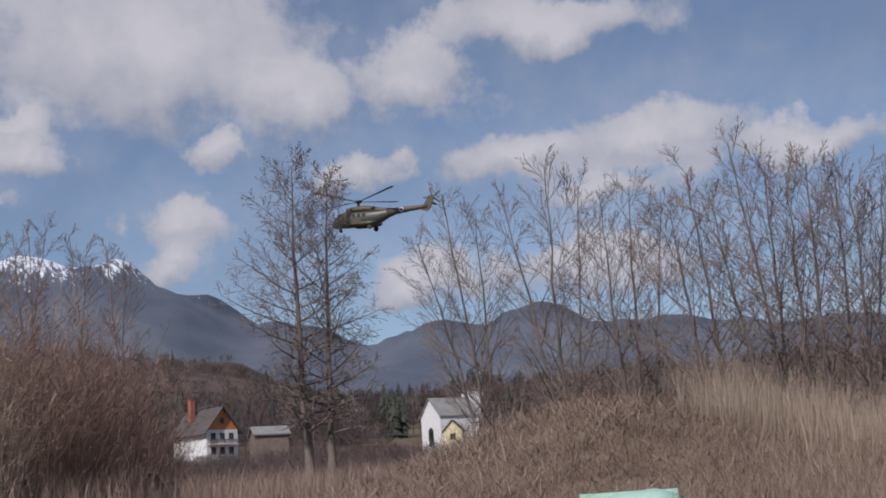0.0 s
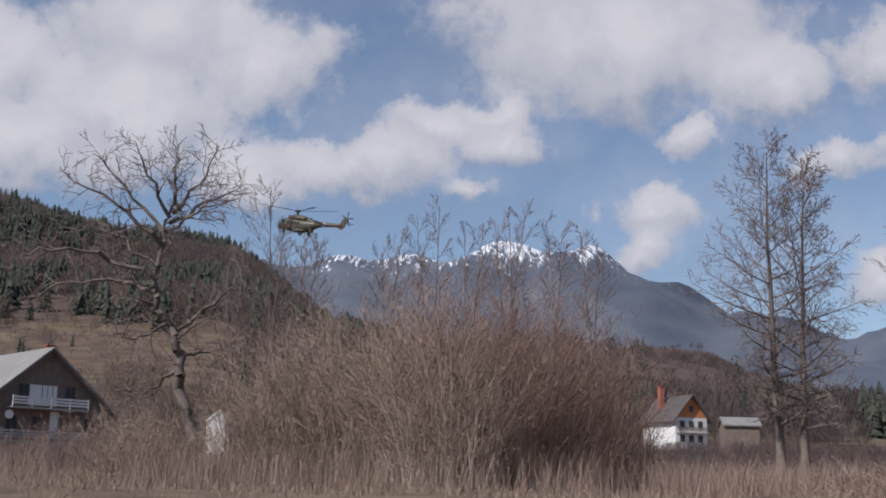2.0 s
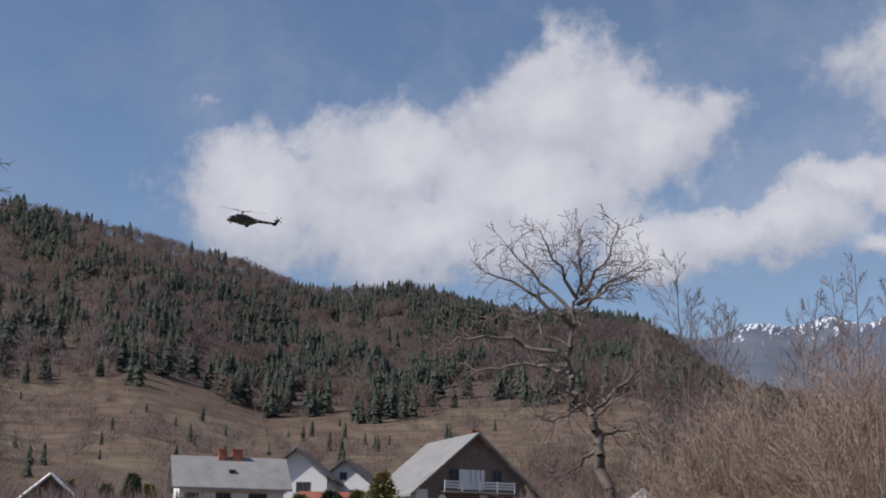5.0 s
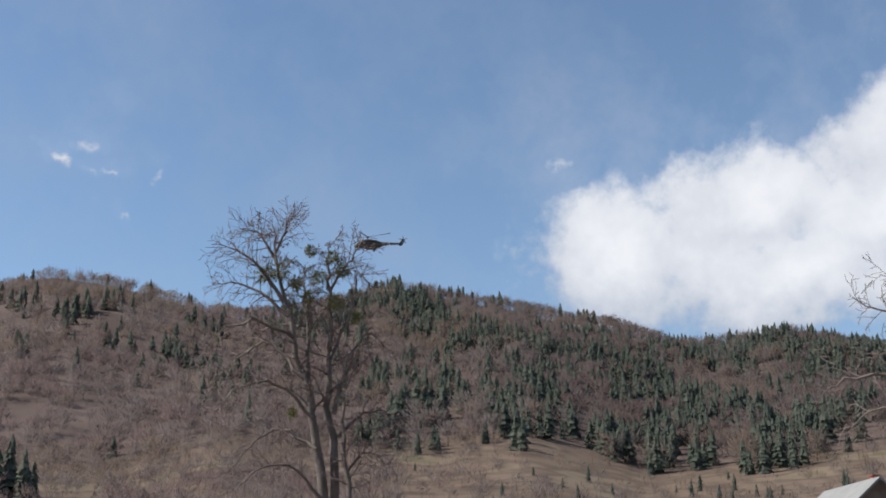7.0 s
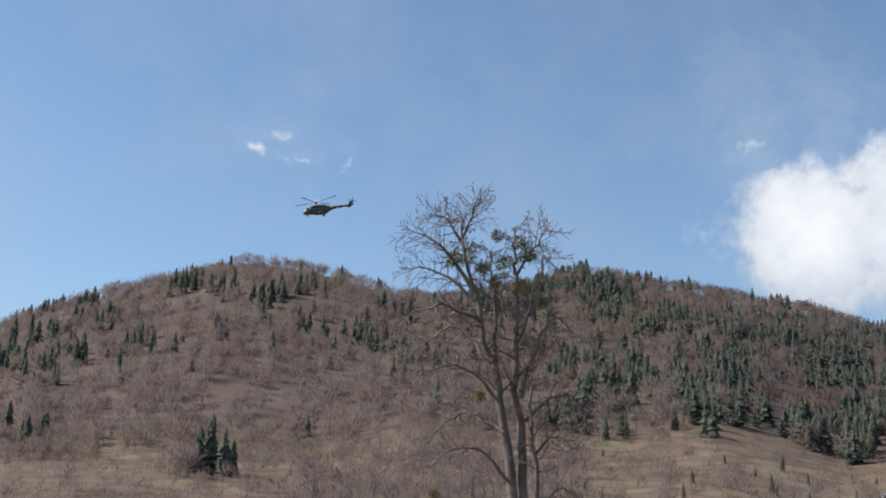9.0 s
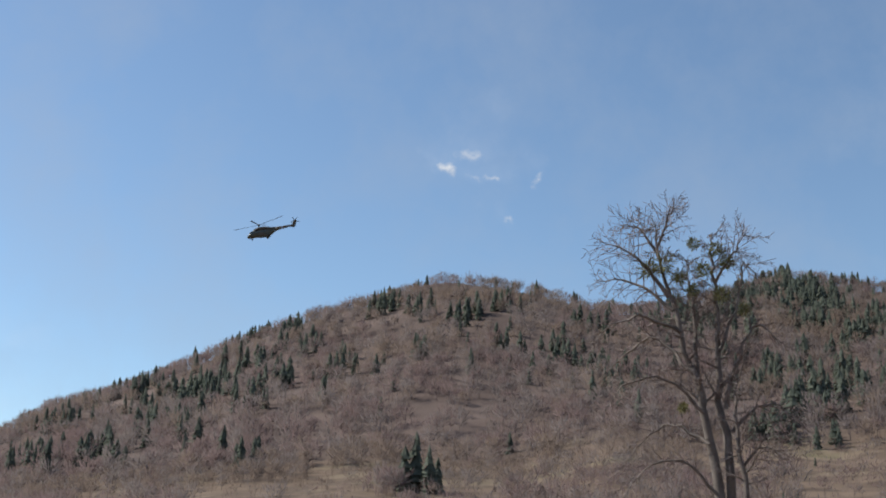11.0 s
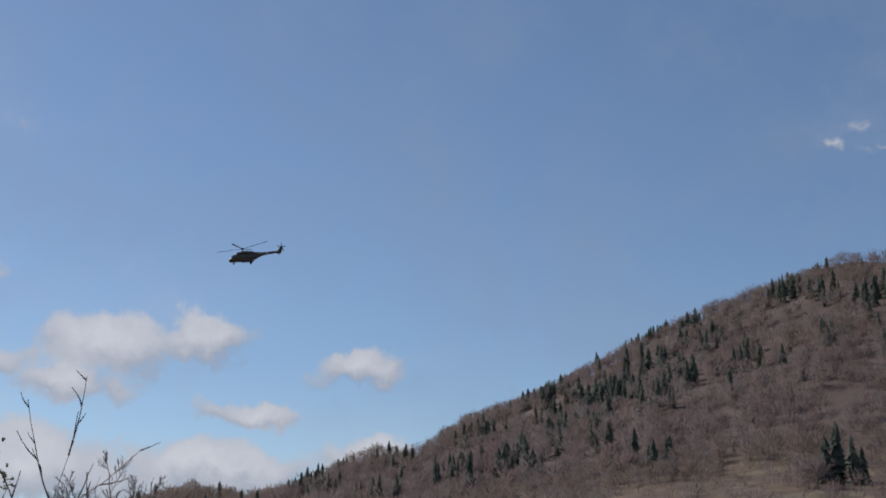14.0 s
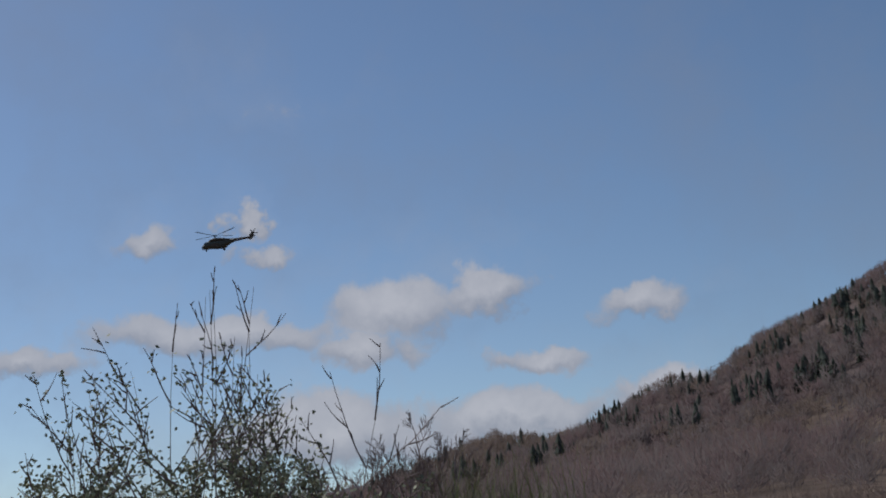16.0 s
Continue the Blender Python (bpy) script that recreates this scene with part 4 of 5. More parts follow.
def woods():
    rng = random.Random(77)
    spruces = []
    bare = [[] for _ in M_WOODS]
    bushes = [[] for _ in M_WOODS]
    scrub = [[] for _ in M_WOODS]

    def patch(az, r):
        return 0.9 * noise.noise(Vector((az * 0.14, r * 0.006, 0.3))) + 0.9 * noise.noise(Vector((az * 0.5, r * 0.016, 4.0)))

    def edge(az):
        """Distance at which the woods begin above the pasture."""
        return 590 + 75 * noise.noise(Vector((az * 0.22, 0, 2.0))) + 45 * noise.noise(Vector((az * 0.8, 0, 5.0)))

    def leafless(p, h, w, bush=False):
        tint = 0.5 + 0.7 * noise.noise(Vector((p.x * 0.008, p.y * 0.008, 1.7))) + rng.gauss(0, 0.22)
        kinds_of = scrub if math.hypot(p.x, p.y) < 320 else bushes if bush else bare
        kinds_of[min(2, max(0, int(3 * tint)))].append((*p, h, w, rng.uniform(0, 6.28)))

    def conifer_at(p, h, w):
        spruces.append((*p, h, w, rng.uniform(0, 6.28)))

    for k in range(11500):
        az = rng.uniform(24, 122) if k < 9300 else rng.uniform(30, 62)
        r = edge(az) + (1335 - edge(az)) * rng.random() ** 0.8
        if az > 110 and rng.random() < 0.5:
            continue
        p = spot(az, r, -0.5)
        east = 1.0 if az < 60 else max(0.0, 1 - (az - 60) / 4)
        low = (r - edge(az)) / 700
        want = 1.5 * patch(az, r) + 0.03 * east - 0.52 * (1 - east) - (0.30 if 51 < az < 62 and r > 1130 else 0) + (0.22 if az < 48 and low > 0.10 else 0)
        if rng.random() < min(0.85, max(0.02, 0.30 + 1.4 * want)):
            h = rng.uniform(11, 21)
            conifer_at(p, h, h * rng.uniform(0.21, 0.30))
        else:
            h = rng.uniform(10, 17)
            leafless(p, h, h * rng.uniform(0.38, 0.54))
    # spruces in groups on the bare flank
    for az, r, n in ((80.5, 900, 9), (84.5, 820, 10), (87.2, 760, 9), (88.8, 820, 12), (91.8, 740, 10), (94.2, 700, 9), (97.5, 760, 10), (74.5, 980, 5), (72.2, 1120, 5), (78.4, 1150, 7),
                     (68.5, 760, 5), (83.0, 1080, 8), (92.5, 960, 12), (96.5, 980, 12), (100, 900, 14), (103, 820, 12), (90.0, 1120, 10), (86.5, 980, 8)):
        for k in range(n):
            h = rng.uniform(12, 21)
            conifer_at(spot(az + rng.gauss(0, 0.45), r + rng.gauss(0, 22), -0.5), h, h * rng.uniform(0.18, 0.25))
    # bushes scattered over the pasture below
    for k in range(6200):
        az, r = rng.uniform(24, 118), 640 - 500 * rng.random() ** 1.3
        if patch(az * 2, r * 1.5) < 0.0 and rng.random() < 0.72:
            continue
        h = rng.uniform(2, 6.5)
        leafless(spot(az, r, -0.3), h, h * 0.6, True)
    for k in range(60):
        az, r = rng.uniform(38, 66), rng.uniform(230, 560)
        h = rng.uniform(3, 8)
        conifer_at(spot(az, r, -0.3), h, h * 0.22)
    for k in range(2200):
        az, r = rng.uniform(82, 124), 640 - 460 * rng.random() ** 1.6
        if az < 92 and 380 < r < 520 and patch(az, r) < 0.25 or az < 90 and r < 380:
            continue
        h = rng.uniform(5, 11)
        leafless(spot(az, r, -0.3), h, h * 0.5)
    # scrub climbing the slope beside the tall tree
    for k in range(1300):
        az, r = rng.uniform(60, 78), 660 - 360 * rng.random() ** 1.5
        h = rng.uniform(3, 9)
        if r < 520 and az > 73 and rng.random() < 0.7:
            continue
        leafless(spot(az, r, -0.3), h, h * 0.5, True)
    # wooded lower ground towards the village
    for k in range(2900):
        az, r = rng.uniform(-26, 31), 285 + 1065 * rng.random() ** 1.3
        h = rng.uniform(8, 15)
        if -3.5 < az < 4 and r < 420:
            continue
        if patch(az, r) > 0.34:
            conifer_at(spot(az, r, -0.4), h * 1.2, h * 0.24)
        else:
            leafless(spot(az, r, -0.4), h, h * 0.42)
    # thicket of bare crowns on the near slope beside the old tree
    for k in range(620):
        az, r = rng.uniform(3, 41), rng.uniform(165, 330)
        if (az < 15 or 34 < az) and r < 280:
            continue
        h = rng.uniform(5, 9)
        leafless(spot(az, r, -0.4), h, h * 0.5, True)
    # bare garden scrub before the houses
    for k in range(420):
        az, r = rng.uniform(51, 80), rng.uniform(78, 142)
        h = rng.uniform(2.0, 4.8)
        leafless(spot(az, r, -0.2), h, h * 0.5, True)
    for k in range(170):
        az, r = rng.uniform(36, 51), rng.uniform(78, 112)
        h = rng.uniform(1.2, 2.6)
        leafless(spot(az, r, -0.2), h, h * 0.55, True)
    # low scrub between the meadow and the village
    for k in range(520):
        az, r = rng.uniform(-4, 17), rng.uniform(95, 215)
        h = rng.uniform(1.4, 3.4)
        leafless(spot(az, r, -0.2), h, h * 0.6, True)
    # dark clump with a tall spruce low on the pasture
    for az, r, h in ((77.0, 480, 24), (76.4, 475, 19), (77.5, 478, 19), (76.0, 484, 14)):
        conifer_at(spot(az, r, -0.5), h, h * 0.26)
    for k in range(9):
        leafless(spot(78.1 + rng.uniform(-0.9, 0.7), 465 + rng.uniform(-8, 8), -0.3), rng.uniform(9, 14), 6.5)
    plant_woods("spruce_woods", [spruce_form(s) for s in range(6)], spruces, M_SPRUCE, "dark green spruces standing among bare woods on the hill")
    for trees, low, near, m in zip(bare, bushes, scrub, M_WOODS):
        plant_woods("bare_woods", [crown_form(s, 100) for s in range(8)], trees, m, "leafless purple-brown broadleaf woods covering the hill")
        plant_woods("bare_bushes", [crown_form(s, 64, 0.0) for s in range(20, 26)], low, m, "leafless brown bushes scattered over the pasture")
        plant_woods("bare_scrub", [crown_form(s, 130, 0.0, 0.42) for s in range(30, 36)], near, m, "leafless fine-twigged scrub before the village")
    # spruces standing out along the ridge
    kinds = [single_spruce(s, h, w) for s, h, w in ((1, 23, 5.2), (2, 19, 4.6), (3, 26, 5.4))]
    first = set()
    for az0, az1, n, r in ((32.5, 47, 30, 1290), (50.5, 61, 7, 1295), (77, 80, 3, 1290), (80, 82.5, 8, 1290), (82.5, 99, 44, 1270), (99, 106, 16, 1270)):
        for k in range(n):
            az = az0 + (az1 - az0) * (k + rng.random() * 0.9) / n
            which = rng.randrange(3)
            m = Matrix.Translation(spot(az, r + rng.uniform(-25, 10), -1.0)) @ pose(0, 0, 0, rng.gauss(0, 1), 0, rng.uniform(0, 360)) @ Matrix.Scale(rng.uniform(0.6, 1.12), 4)
            if which not in first:
                kinds[which].matrix_basis = m
                first.add(which)
            else:
                copy_thing(kinds[which], m)


woods()


# ---- houses ----
def loft(sections, sides=20, power=2.4, cap=True):
    """A hull along x from rows of x, middle height, half width, half height."""
    verts, faces = [], []
    for x, z, hw, hh in sections:
        for k in range(sides):
            a = 2 * math.pi * k / sides
            c, s = math.cos(a), math.sin(a)
            verts.append((x, hw * math.copysign(abs(c) ** (2 / power), c), z + hh * math.copysign(abs(s) ** (2 / power), s)))
    for i in range(len(sections) - 1):
        for k in range(sides):
            q = (k + 1) % sides
            faces.append((i * sides + k, i * sides + q, (i + 1) * sides + q, (i + 1) * sides + k))
    if cap:
        faces.append(tuple(range(sides))[::-1])
        faces.append(tuple(range((len(sections) - 1) * sides, len(sections) * sides)))
    return verts, faces

def house(name, az, dist, turn, w, l, eave, rise, wall, roof, label, over=0.6, gable=None, dz=0.0):
    """A gabled house: l along its ridge (local x), w across. Returns the Empty at its base."""
    h = thing(name, planted(az, dist, turn, dz), label, "house")
    bm = bmesh.new()
    box(bm, -l / 2, l / 2, -w / 2, w / 2, -3.0, eave)
    part("wall", bm, wall, h)
    for s in (-1, 1):
        x0, x1 = sorted((s * l / 2, s * (l / 2 - 0.25)))
        bm = bmesh.new()
        vs = [bm.verts.new(c) for c in ((x0, -w / 2, eave), (x0, w / 2, eave), (x0, 0, eave + rise), (x1, -w / 2, eave), (x1, w / 2, eave), (x1, 0, eave + rise))]
        for f in ((0, 1, 2), (5, 4, 3), (0, 3, 4, 1), (1, 4, 5, 2), (2, 5, 3, 0)):
            bm.faces.new([vs[k] for k in f])
        bmesh.ops.recalc_face_normals(bm, faces=bm.faces)
        part("gable", bm, gable or wall, h)
    slope = rise / (w / 2)
    for s in (-1, 1):
        bm = bmesh.new()
        y, z = s * (w / 2 + over), eave - over * slope
        pts = [(-l / 2 - over, 0, eave + rise + 0.02), (l / 2 + over, 0, eave + rise + 0.02), (l / 2 + over, y, z + 0.02), (-l / 2 - over, y, z + 0.02)]
        lo = [bm.verts.new(p) for p in pts]
        up = [bm.verts.new((p[0], p[1], p[2] + 0.24)) for p in pts]
        bm.faces.new(lo), bm.faces.new(up)
        for k in range(4):
            bm.faces.new((lo[k], lo[(k + 1) % 4], up[(k + 1) % 4], up[k]))
        bmesh.ops.recalc_face_normals(bm, faces=bm.faces)
        part("roof", bm, roof, h)
    return h


def window(h, x, y, z, w, t, face, glass=None, frame_mat=None):
    """A window on a wall: face is 'x-', 'x+', 'y-' or 'y+'."""
    s = -1 if face[1] == "-" else 1
    def slab(w0, w1, z0, z1, d0, d1):
        if face[0] == "y":
            return (x + w0, x + w1, *sorted((y + s * d0, y + s * d1)), z + z0, z + z1)
        return (*sorted((x + s * d0, x + s * d1)), y + w0, y + w1, z + z0, z + z1)
    win = part("window", boxed(*slab(-w / 2, w / 2, 0, t, -0.05, 0.02)), glass or M_GLASS, h)
    bm = bmesh.new()
    for q in ((-w / 2 - 0.08, -w / 2, 0, t), (w / 2, w / 2 + 0.08, 0, t), (-w / 2 - 0.08, w / 2 + 0.08, t, t + 0.08), (-w / 2 - 0.12, w / 2 + 0.12, -0.1, 0), (-0.03, 0.03, 0, t)):
        box(bm, *slab(*q, -0.04, 0.06))
    part("frame", bm, frame_mat or M_TIMBER, win)


def chimney(h, x, y, z0, z1, mat=None, w=0.7, d=0.7):
    c = part("chimney", boxed(x - w / 2, x + w / 2, y - d / 2, y + d / 2, z0, z1, bevel=0.03), mat or M_BRICK, h)
    part("chimney_cap", boxed(x - w / 2 - 0.1, x + w / 2 + 0.1, y - d / 2 - 0.1, y + d / 2 + 0.1, z1 + 0.0, z1 + 0.12, bevel=0.02), mat or M_BRICK, c)


def balcony(h, x0, x1, y0, y1, z, mat=None, face="y-"):
    """A balcony: floor slab, horizontal rail boards and posts."""
    b = part("balcony", boxed(x0, x1, y0, y1, z - 0.18, z), M_GREYSTONE, h)
    mat = mat or M_TIMBER
    if face == "y-":
        for k in range(3):
            part("rail_board", boxed(x0, x1, y0 - 0.03, y0, z + 0.22 + k * 0.28, z + 0.40 + k * 0.28), mat, b)
        n = max(2, int((x1 - x0) / 1.6))
        for k in range(n + 1):
            xx = x0 + (x1 - x0 - 0.08) * k / n
            part("post", boxed(xx, xx + 0.08, y0, y0 + 0.08, z, z + 1.02), mat, b)
    else:
        for k in range(3):
            part("rail_board", boxed(x0 - 0.03, x0, y0, y1, z + 0.22 + k * 0.28, z + 0.40 + k * 0.28), mat, b)
        n = max(2, int((y1 - y0) / 1.6))
        for k in range(n + 1):
            yy = y0 + (y1 - y0 - 0.08) * k / n
            part("post", boxed(x0, x0 + 0.08, yy, yy + 0.08, z, z + 1.02), mat, b)


def village():
    # long white house with a grey roof
    h = house("long_house", 50.2, 154, 57, 9, 12.0, 4.3, 3.3, M_WHITE, M_ROOF, "white two-storey house with a grey roof and two red chimneys", 0.9, dz=0.1)
    for x, w in ((-0.9, 0.8), (0.9, 1.2)):
        chimney(h, x, -0.4, 7.0, 8.6, w=w)
    window(h, -4.6, -4.5, 1.9, 1.5, 1.3, "y-")
    window(h, -1.0, -4.5, 1.9, 1.6, 1.4, "y-")
    window(h, 3.0, -4.5, 1.2, 2.0, 2.1, "y-")
    window(h, -5.0, -4.5, -0.9, 1.4, 1.2, "y-")
    window(h, 0.6, -4.5, -0.9, 1.4, 1.2, "y-")
    window(h, -6.0, -1.5, 1.6, 1.2, 1.9, "x-")
    window(h, -6.0, 1.8, 4.6, 1.0, 1.0, "x-")
    balcony(h, -7.1, -6.0, -4.5, 4.0, 1.0, face="x-")
    balcony(h, -6.0, -3.6, -5.6, -4.5, 1.0)
    balcony(h, 1.4, 6.0, -5.6, -4.5, 1.0)
    part("roof_window", boxed(-0.3, 0.5, -3.05, -2.3, 5.85, 6.15), M_GLASS, h)
    # chalet: its gable with balconies looks over the valley
    c = house("chalet", 40.2, 134, 38.85 + 90 + 25, 13.0, 12, 4.3, 5.6, M_WHITE, M_ROOF, "large chalet with a steep grey roof and dark timber balconies", 0.9, gable=M_TIMBER)
    chimney(c, -2.5, -2.6, 7.0, 9.4, w=1.0, d=0.8)
    chimney(c, -4.6, -0.5, 9.0, 10.4, w=0.7, d=0.7)
    part("cladding", boxed(-6.06, -6.0, -6.3, 5.2, 1.1, 4.3), M_TIMBER, c, "dark weathered timber cladding")
    for y in (-4.6, -1.9, 0.8, 3.4):
        window(c, -6.06, y, 1.75, 1.1, 1.6, "x-")
        window(c, -6.0, y, -0.7, 1.1, 1.3, "x-")
    for y in (-2.4, 0.0, 2.4):
        window(c, -6.0, y, 4.9, 1.0, 1.5, "x-")
    for y0, y1, z in ((-6.2, 5.4, 1.0), (-3.9, 3.9, 4.2)):
        balcony(c, -7.2, -6.08, y0, y1, z, M_WHITE if z > 3 else M_GREYSTONE, face="x-")
    part("wall_panel", boxed(-6.12, -6.065, -1.35, -0.45, 1.3, 3.9), M_WHITE, c, "white rendered strip")
    part("wall_panel", boxed(-6.05, -6.005, -1.0, 1.9, 4.4, 6.4), M_WHITE, c, "white rendered strip")
    part("satellite_dish", loft([(-6.5, 3.4, 0.06, 0.06), (-6.62, 3.4, 0.42, 0.42), (-6.66, 3.4, 0.43, 0.43)], 14, 2.0), M_WHITE, c).location = (0, 3.9, 0)
    # two gabled houses behind
    g = house("gabled_house", 46.9, 178, 46.9 + 90 - 10, 8.4, 10, 5.6, 3.4, M_WHITE, M_ROOF_DARK, "white gabled house with a dark roof", 1.0)
    window(g, -5.0, -1.0, 3.3, 1.8, 1.3, "x-")
    window(g, -5.0, 2.0, 3.3, 1.2, 1.3, "x-")
    chimney(g, 1.5, 1.6, 8.2, 9.9, M_GREYSTONE)
    g = house("small_gabled_house", 44.7, 186, 44.7 + 90 - 12, 7.4, 9, 4.8, 2.9, M_WHITE, M_ROOF_DARK, "small white gabled house with a dark roof", 0.9)
    window(g, -4.5, 0.3, 5.1, 0.9, 0.9, "x-")
    window(g, -4.5, -1.5, 2.2, 1.6, 1.3, "x-")
    chimney(g, 0.5, 1.0, 6.6, 8.2, M_GREYSTONE)
    house("red_roofed_shed", 45.4, 142, 45.4 + 4, 5, 7.5, 2.6, 1.4, M_TIMBER, M_ROOF_RED, "low shed with a dark red roof", 0.4)
    # small white hut
    w = house("white_hut", 31.6, 90, 31.6 + 86, 1.7, 3, 3.4, 0.7, M_WHITE, M_WHITE, "small white arched hut half hidden behind shrubs", 0.05)
    # house with the orange gable
    o = house("orange_gabled_house", 11.2, 252, 10.8 + 90 + 32, 7.0, 12, 6.0, 4.2, M_WHITE, M_ROOF_DARK, "white house with an orange boarded gable and a dark roof", 0.8, gable=M_ORANGE)
    chimney(o, 2.0, 1.8, 8.0, 12.4, M_BRICK, 1.0, 1.0)
    for y in (-2.0, 0.0, 2.0):
        window(o, -6.0, y, 4.1, 0.9, 1.2, "x-")
        window(o, -6.0, y, 1.4, 0.9, 1.2, "x-")
    window(o, -6.02, 0.0, 7.2, 0.8, 1.0, "x-")
    balcony(o, -6.9, -6.05, -3.2, 3.2, 3.2, M_TIMBER, face="x-")
    # white church with tower and porch
    ch = house("church", 0.2, 268, 31, 8.0, 9.6, 5.2, 3.7, M_WHITE, M_ROOF, "white village church with a grey roof, low tower and yellow porch", 0.3, dz=1.7)
    part("tower", boxed(5.0, 8.4, -0.4, 3.0, -2, 10.6, bevel=0.05), M_WHITE, ch)
    part("tower_roof", boxed(4.8, 8.6, -0.6, 3.2, 10.65, 11.0, bevel=0.05), M_ROOF, ch)
    bm = boxed(-4.9, -4.6, -1.0, 1.0, -1, 1.9)
    bmesh.ops.create_cone(bm, cap_ends=True, segments=24, radius1=1.0, radius2=1.0, depth=0.3, matrix=Matrix.Translation((-4.75, 0, 1.9)) @ Matrix.Rotation(radians(90), 4, "Y"))
    part("arched_doorway", bm, M_DARK, ch)
    y = house("yellow_annex", 0.05, 255, 0.05 + 90 - 8, 3.8, 4.5, 2.6, 2.0, M_CREAM, M_ROOF_DARK, "small yellow rendered annex with a brown roof", 0.3, dz=1.2)
    window(y, -2.25, 0, 0.9, 1.0, 1.1, "x-")
    # low sheds between the trees
    house("grey_shed", 8.4, 230, 8.4 + 12, 5, 6, 3.0, 1.3, M_TIMBER, M_ROOF, "low weathered shed with a grey roof", 0.4, dz=2.0)
    # houses beyond the tall tree
    v = house("white_house", 68.9, 150, 68.9 + 90 - 12, 5.2, 8, 4.4, 2.0, M_WHITE, M_ROOF_DARK, "white house with a dark roof behind shrubs", 0.5)
    window(v, -4.0, -0.9, 2.2, 1.5, 1.2, "x-")
    v = house("white_house", 75.2, 160, 73.4 + 90 + 10, 7, 8, 3.2, 2.2, M_WHITE, M_ROOF, "small white gabled house with grey roof", 0.6, dz=-1)
    window(v, -4.0, 0.0, 1.0, 1.4, 1.3, "x-")
    b = house("timber_barn", 57.4, 118, 57.4 + 90 - 8, 8, 9, 2.6, 3.4, M_TIMBER, M_ROOF_DARK, "dark timber barn with a pale edged roof", 0.6, dz=-1.3)
    part("wall_panel", boxed(-4.62, -4.5, -2.8, -0.6, 0.2, 2.3), M_CREAM, b, "cream rendered wall")
    for s in (-1, 1):
        part("verge_board", tubes([(-5.2, 0, 6.3, -5.2, s * 4.7, 2.2, 0.13, 0.13)], 4), M_WHITE, b, "weathered pale verge board")
    house("red_roofed_house", 80.6, 150, 80.6 + 4, 7, 12, 3.6, 2.4, M_WHITE, M_ROOF_RED, "house with a red tiled roof", 0.6, dz=-1.2)
    house("grey_gabled_house", 76.0, 165, 76.0 + 90, 6, 8, 4.2, 2.3, M_WHITE, M_ROOF_DARK, "small house with a dark roof", 0.6)
    house("grey_gabled_house", 84.2, 155, 84.2 + 90, 6, 8, 3.6, 2.3, M_WHITE, M_ROOF_DARK, "small house with a dark roof", 0.6)


def conifer(name, az, dist, h, w, mat, seed, label):
    """A garden conifer: a trunk and layered boughs hung with needle sprays."""
    rng = random.Random(seed)
    base = thing(name, planted(az, dist), label, "tree")
    part("trunk", tubes([(0, 0, -0.5, 0, 0, h * 0.95, 0.14, 0.03)], 7), M_BARK, base)
    verts, faces = [], []
    for k in range(int(700 * w)):
        u = rng.random() ** 0.8
        a = rng.random() * 6.283
        reach = w * (1 - u) ** 0.8 * rng.uniform(0.2, 1.3) * (1 + 0.35 * math.sin(3 * a + seed) * math.cos(7 * u + seed)) + 0.1
        c, s = math.cos(a), math.sin(a)
        p = Vector((c * reach, s * reach, h * (0.04 + 0.95 * u) - 0.25 * reach))
        d = Vector((c + rng.gauss(0, 0.4), s + rng.gauss(0, 0.4), rng.gauss(0.25, 0.45))).normalized()
        for j in range(3):
            t = Vector((rng.gauss(0, 1), rng.gauss(0, 1), rng.gauss(0, 1))).normalized() * 0.12
            ln = rng.uniform(0.3, 0.6)
            b = len(verts)
            verts.extend([p - t, p + t, p + d * ln + t * 0.4])
            faces.append((b, b + 1, b + 2))
    part("crown", (verts, faces), mat, base)


def garden():
    k = 0
    for az, d, h, w, mat in ((47.0, 112, 3.9, 2.9, M_GARDEN), (45.6, 106, 4.1, 3.2, M_GARDEN_DARK), (44.4, 108, 4.3, 2.6, M_GARDEN), (43.3, 106, 5.8, 2.2, M_GARDEN), (46.2, 103, 3.2, 2.4, M_GARDEN),
                             (54.3, 122, 5.6, 1.5, M_GARDEN_DARK), (53.6, 118, 4.6, 1.2, M_GARDEN), (55.4, 126, 4.6, 1.3, M_GARDEN_DARK), (57.0, 124, 5.0, 0.9, M_GARDEN),
                             (42.2, 108, 2.4, 1.6, M_GARDEN)):
        k += 1
        dark = mat is M_GARDEN_DARK
        conifer("garden_conifer", az, d, h, w, mat, k, "dark green garden conifer among shrubs" if dark else "yellow-green garden conifer near the houses")


def mound_things():
    # pale green sheet bulging out of the mound's foot
    base = thing("green_tarpaulin", Matrix.Translation(spot(-7.6, 20.5, -0.5)) @ pose(0, 0, 0, 0, 0, -7), "pale green tarpaulin cover lying in dry grass", "tarpaulin")
    v, f = loft([(-0.95, 0.05, 0.15, 0.1), (-0.8, 0.22, 0.5, 0.28), (-0.3, 0.3, 0.6, 0.38), (0.4, 0.33, 0.6, 0.42), (0.75, 0.3, 0.5, 0.34), (0.85, 0.15, 0.2, 0.15)], 18, 2.6)
    part("cover", (v, f), M_TARP, base, smooth=True)
    part("seam", boxed(-0.8, 0.75, -0.02, 0.02, 0.55, 0.72), M_TARP, base)



village()
garden()
mound_things()


